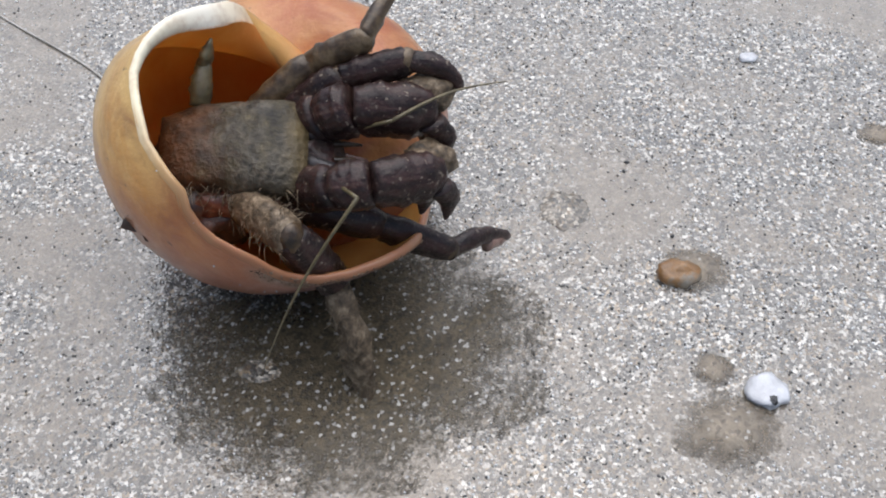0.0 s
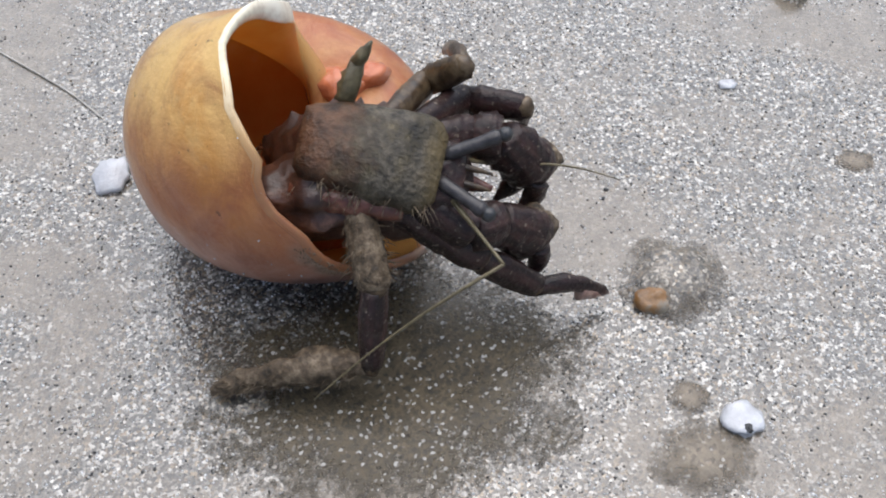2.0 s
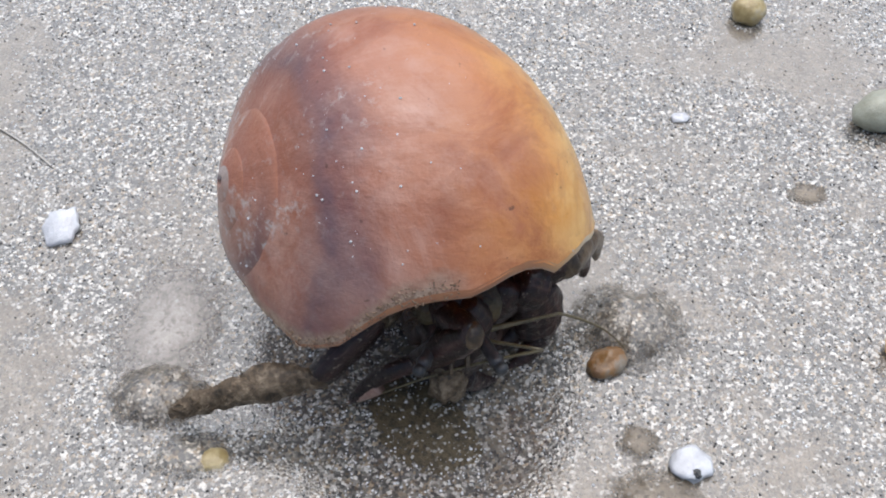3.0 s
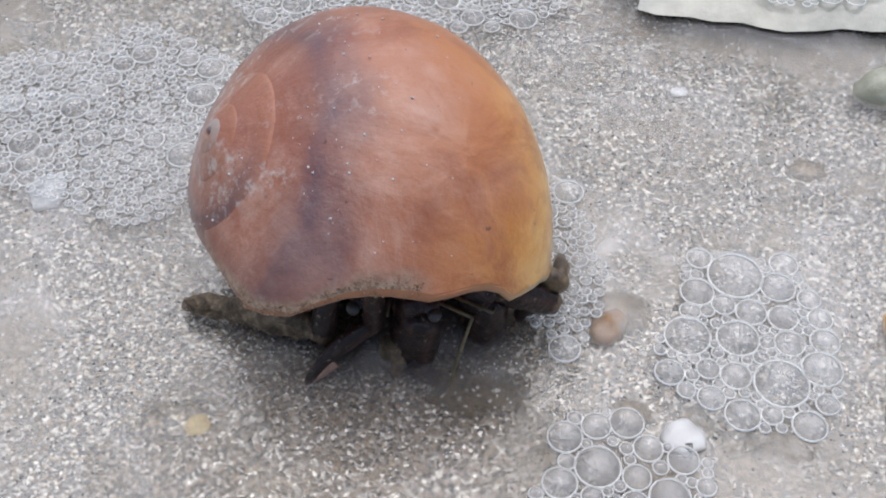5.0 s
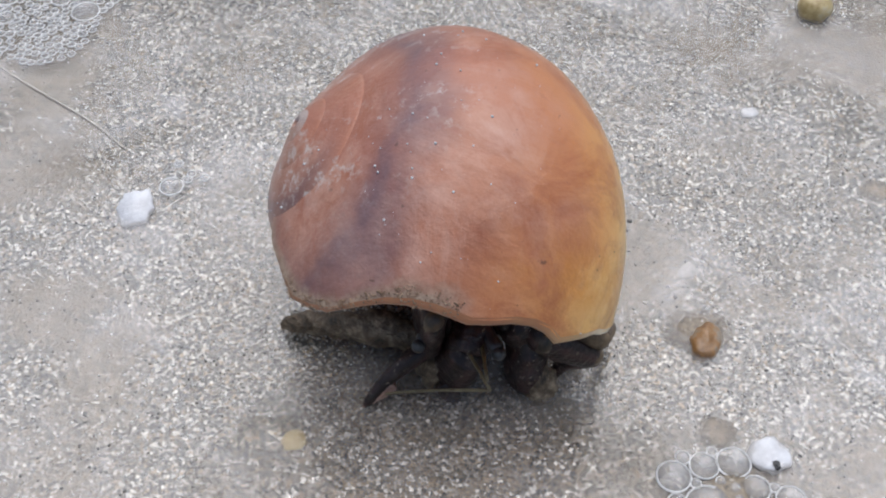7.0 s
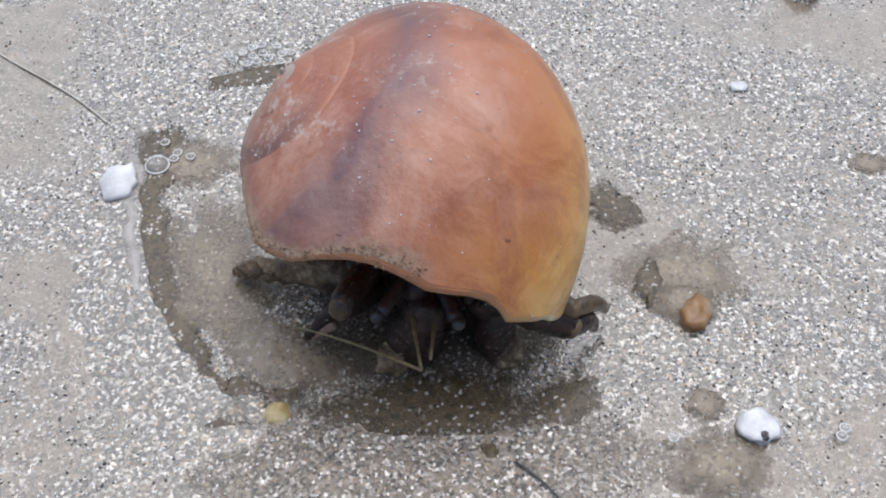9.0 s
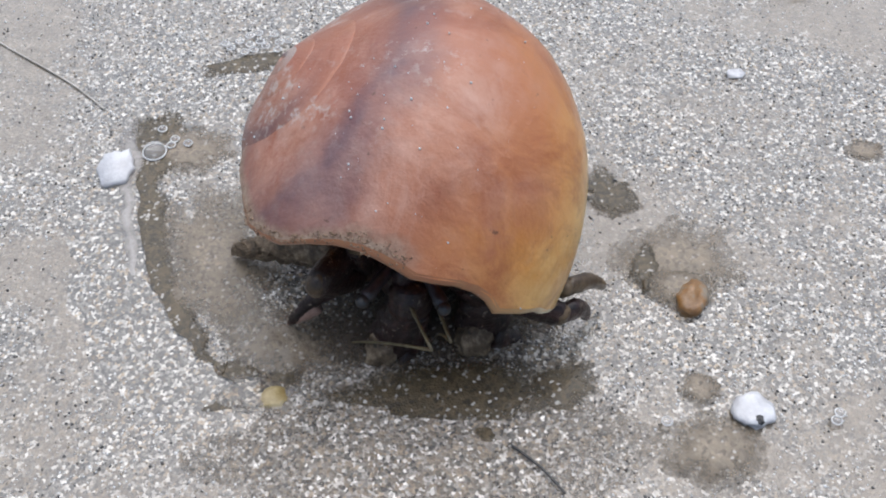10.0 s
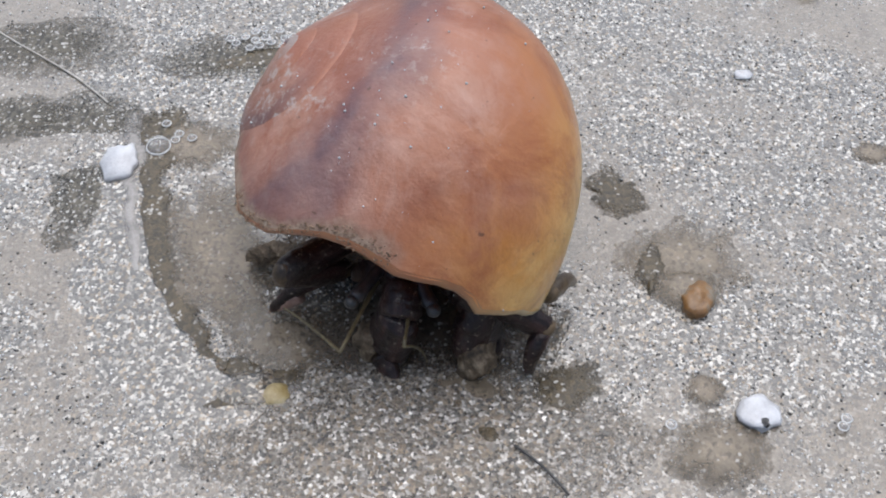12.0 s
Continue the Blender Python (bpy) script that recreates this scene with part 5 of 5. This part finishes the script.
def make_foam(spread, count, big, seed):
    """A raft of hemispherical bubbles packed side by side."""
    r = np.random.default_rng(seed)
    least = min(0.0008, 0.5 * big)
    sizes = np.sort(least + (big - least) * r.random(count) ** 24)[::-1]
    taken, films, collars = np.zeros((0, 3)), [], []
    for rad in sizes:
        for attempt in range(60):
            ang, dist = r.uniform(0, 6.283), math.sqrt(r.random())
            wob = 1 + 0.45 * noise.noise(Vector((math.cos(ang) * 1.4, math.sin(ang) * 1.4, seed)))
            x, y = math.cos(ang) * dist * spread[0] * wob, math.sin(ang) * dist * spread[1] * wob
            if len(taken) and (np.hypot(taken[:, 0] - x, taken[:, 1] - y) < (taken[:, 2] + rad) * 0.94).any():
                continue
            taken = np.vstack([taken, (x, y, rad)])
            secs = []
            seg = 18 if rad > 0.0009 else 10
            for e in range(6):
                el = math.radians(4 + 82 * e / 5)
                secs.append([(x + rad * math.cos(el) * math.cos(q * 2 * math.pi / seg), y + rad * math.cos(el) * math.sin(q * 2 * math.pi / seg), rad * 0.85 * math.sin(el)) for q in range(seg)])
            v, f = rings(secs, cap=False)
            films.append((v, list(f) + [tuple(5 * seg + q for q in range(seg))]))
            w = 0.00012 + 0.035 * rad
            loop = [[(x + (rad + w * math.cos(c)) * math.cos(q * 2 * math.pi / seg), y + (rad + w * math.cos(c)) * math.sin(q * 2 * math.pi / seg), w * math.sin(c)) for c in (0, 2.1, 4.2)] for q in range(seg + 1)]
            collars.append(rings(loop, cap=False))
            break
    ob = new("foam_raft", mesh_of("foam_raft", *join(*films), BUBBLE))
    ob.visible_shadow = False
    part("foam_edge", mesh_of("foam_edge", *join(*collars), FROTH), ob)
    return tagged(ob, "raft of clear sea foam bubbles", "foam", kind="stuff")


foam_right = make_foam((0.014, 0.017), 330, 0.0046, 1)
foam_pebble = make_foam((0.012, 0.013), 260, 0.0042, 2)
foam_left = make_foam((0.026, 0.022), 700, 0.0030, 3)
foam_back = make_foam((0.03, 0.014), 480, 0.003, 4)
foam_shell = make_foam((0.007, 0.016), 170, 0.003, 5)
foam_corner = make_foam((0.03, 0.012), 300, 0.0028, 9)
bubble_front = make_foam((0.0012, 0.0010), 2, 0.0030, 21)
bubble_side = make_foam((0.0010, 0.0010), 2, 0.0027, 22)
bubble_back = make_foam((0.008, 0.003), 14, 0.0022, 23)
foam_last = make_foam((0.0045, 0.004), 5, 0.0026, 6)


def motions():
    walk(shell, [(r[0], shell_pose(r)) for r in SHELL])
    walk(crab, [(t, body_pose(t)) for t in STEPS])
    for rows, hip, lengths, upper, rest in CHAINS:
        poses = [(t, chain_poses(rows, hip, lengths, t)) for t in STEPS]
        walk(upper, [(t, body_pose(t).inverted() @ p[0]) for t, p in poses])
        for k, ob in rest:
            walk(ob, [(t, p[0].inverted() @ p[k]) for t, p in poses])

    def glide(ob, rows, up=0.0):
        walk(ob, [(t, pose(x * CM, y * CM, (z + up) * CM)) for t, x, y, z in rows])

    glide(clump_right, [(0, 1.7, 0.1, -0.3), (1.0, 2.4, 0.0, 0.0), (1.5, 2.65, 0.0, 0.0), (2.1, 3.95, -0.85, 0.0), (3.2, 4.0, -0.9, 0.0), (5.0, 4.0, -0.9, -0.4), (7, 3.95, -0.8, -0.6), (12, 3.95, -0.8, -0.6)])
    # painted reflection and shadow: shifts with the crab, then sinks away
    glide(shade_front, [(0, -1.8, -2.9, 0.03), (1.5, -1.3, -2.9, 0.03), (2.1, -0.7, -2.9, 0.03), (2.6, 0.1, -2.9, 0.02), (3.0, 0.4, -2.8, -0.06), (3.2, 0.5, -2.8, -0.10), (4.6, 0.5, -2.8, -0.25), (12, 0.5, -2.8, -0.25)])
    glide(grit_front, [(0, -0.4, -3.2, -0.3), (6.8, -0.4, -3.2, -0.3), (8.6, -0.4, -3.25, 0.02), (9.6, -0.3, -3.25, 0.02), (10.4, 0.3, -3.3, -0.02), (11.4, 0.6, -3.2, -0.25), (12, 0.6, -3.2, -0.3)])
    # the painted shade travels along with the crab
    glide(shade_under, [(0, 0.6, -1.6, -0.4), (2.6, 0.9, -1.7, -0.4), (3.4, 0.9, -1.6, 0.0), (5.0, 0.45, -1.4, 0.02), (7.0, -0.1, -1.8, 0.02), (9.5, -0.6, -1.85, 0.03), (12, -0.75, -2.0, 0.03)])
    glide(grit_side, [(0, 1.36, -2.74, -0.3), (3.6, 1.36, -2.74, -0.3), (4.6, 1.36, -2.74, 0.04), (6.6, 1.36, -2.74, 0.03), (8.2, 1.36, -2.74, -0.3), (12, 1.36, -2.74, -0.3)])
    glide(foam_sheet, [(0, 14, 18, 0.1), (3.4, 13, 15, 0.2), (4.6, 8.95, 5.87, 0.42), (4.8, 9.2, 6.07, 0.42), (5.0, 8.9, 6.61, 0.42), (5.5, 10.2, 10.2, 0.3), (6.2, 13, 15, 0.2), (12, 14, 18, 0.1)])
    glide(mud_wake, [(0, -3.6, -0.9, -0.3), (2.2, -3.6, -0.9, -0.3), (2.5, -3.7, -0.7, 0.02), (3.2, -3.9, -0.8, 0.02), (4.4, -3.9, -0.8, -0.3), (12, -3.9, -0.8, -0.3)])
    for ob, x, y in zip(bared, (-8.2, -6.6, -6.9, -8.3, -4.6), (4.6, 0.7, 2.5, 2.6, 4.2)):
        glide(ob, [(0, x, y, -0.3), (9.6, x, y, -0.25), (11.6, x, y, 0.0), (12, x, y, 0.0)])
    glide(yellow, [(0, -2.86, -3.28, -0.45), (2.5, -2.86, -3.28, -0.45), (2.9, -2.86, -3.28, -0.06), (12, -2.86, -3.28, -0.06)])
    walk(amber, [(t, pose(x * CM, y * CM, ground_height(x * CM, y * CM) + 0.0005, 0, 0, a)) for t, x, y, a in
                 ((0, 3.52, -1.30, 0), (1.6, 3.50, -1.26, 0), (2.1, 3.50, -1.30, 10), (2.5, 3.50, -1.62, 30), (3.2, 3.50, -1.66, 34), (4.8, 3.62, -1.55, 50), (5.5, 3.72, -1.45, 60), (6.2, 3.88, -1.43, 70), (12, 3.94, -1.43, 70))])
    glide(twig, [(0, 0, 0, -0.4), (7.2, 0, 0, -0.4), (8.8, 0, 0, 0.05), (12, 0, 0, 0.05)])
    glide(bright_front, [(0, -0.5, -4.0, -0.3), (3.2, -0.5, -4.0, -0.3), (4.7, -0.4, -4.0, 0.02), (7.2, -0.4, -4.0, 0.02), (8.8, -0.5, -4.2, -0.01), (12, -0.6, -4.2, -0.01)])
    glide(clump_left, [(0, -3.4, -1.6, -0.6), (2.7, -3.4, -1.8, -0.6), (3.0, -3.9, -2.1, -0.1), (3.2, -3.74, -0.6, 0.0), (4.2, -3.7, -0.5, -0.4), (7.2, -3.6, -1.0, -0.6), (12, -3.3, -1.4, -0.6)])
    glide(bank, [(0, 0, 0, -0.3), (6.5, 0, 0, -0.3), (8.8, 0, 0, 0), (12, 0, 0, 0)])
    glide(water, [(0, 0, 3, -0.6), (3.2, 0, 3, -0.5), (4.6, 0, 0, 0.3), (5.5, 0, 0, 0.22), (7.2, 0, 0, 0.12), (8.8, 0, 0, -0.02), (10, 0, 0, -0.15), (12, 0, 0, -0.3)])
    glide(foam_right, [(0, 16, 22, 0.1), (3.3, 15, 20, 0.1), (4.8, 5.95, -2.6, 0.3), (5.0, 5.96, -1.9, 0.3), (5.5, 5.0, 2.9, 0.22), (6.0, 4.6, 9, 0.2), (6.5, 4.6, 14, 0.2), (12, 5, 22, 0.1)], 0.015)
    glide(foam_pebble, [(0, 14, -14, 0.1), (3.3, 12, -12, 0.1), (4.8, 3.9, -5.6, 0.3), (5.4, 3.35, -3.9, 0.22), (6.5, 3.75, -4.2, 0.16), (7.2, 3.8, -5.5, 0.12), (8.8, 4.2, -8.5, 0.1), (12, 5, -14, 0.1)], 0.015)
    glide(foam_left, [(0, -16, 18, 0.1), (3.3, -15, 17, 0.1), (4.8, -5.9, 3.3, 0.3), (5.5, -4.9, 3.9, 0.22), (6.5, -8.4, 6.4, 0.16), (7.2, -9.8, 8.6, 0.12), (8.8, -11, 11, 0.1), (12, -14, 18, 0.1)], 0.015)
    glide(foam_back, [(0, 2, 24, 0.1), (3.3, 2, 22, 0.1), (4.8, 0.3, 6.4, 0.3), (5.5, -2, 7.4, 0.22), (6.5, -3.5, 8.4, 0.16), (8.8, -4.5, 9.5, 0.1), (12, -2, 24, 0.1)], 0.015)
    glide(foam_corner, [(0, 14, 26, 0.1), (3.3, 14, 24, 0.1), (4.8, 9.4, 6.5, 0.64), (5.0, 9.4, 6.9, 0.64), (5.5, 11, 11, 0.3), (6.0, 13, 15, 0.2), (12, 14, 26, 0.1)], 0.015)
    glide(foam_shell, [(0, 18, -10, 0.1), (3.3, 16, -9, 0.1), (4.8, 2.95, -0.1, 0.3), (5.0, 2.9, -0.4, 0.3), (5.5, 5.6, -1.4, 0.22), (6.0, 9, -3, 0.2), (6.5, 13, -6, 0.2), (12, 18, -10, 0.1)], 0.015)
    glide(bubble_front, [(0, 12, -16, 0.1), (7.2, 6, -9, 0.12), (8.8, 3.3, -3.72, 0.12), (12, 3.25, -3.75, 0.12)])
    glide(bubble_side, [(0, 16, -12, 0.1), (7.2, 11, -7, 0.12), (8.8, 5.9, -3.6, 0.06), (12, 5.9, -3.65, 0.06)])
    glide(bubble_back, [(0, -10, 20, 0.1), (4.8, -6, 12, 0.3), (7.2, -4.8, 7.5, 0.12), (8.8, -3.9, 4.9, 0.08), (12, -3.9, 4.85, 0.07)])
    glide(foam_last, [(0, -14, 10, 0.1), (3.3, -13, 10, 0.1), (4.8, -7.5, 4.4, 0.3), (6.5, -5.3, 2.2, 0.16), (8.8, -5.21, 2.13, 0.07), (12, -5.21, 2.13, 0.06)], 0.015)


motions()
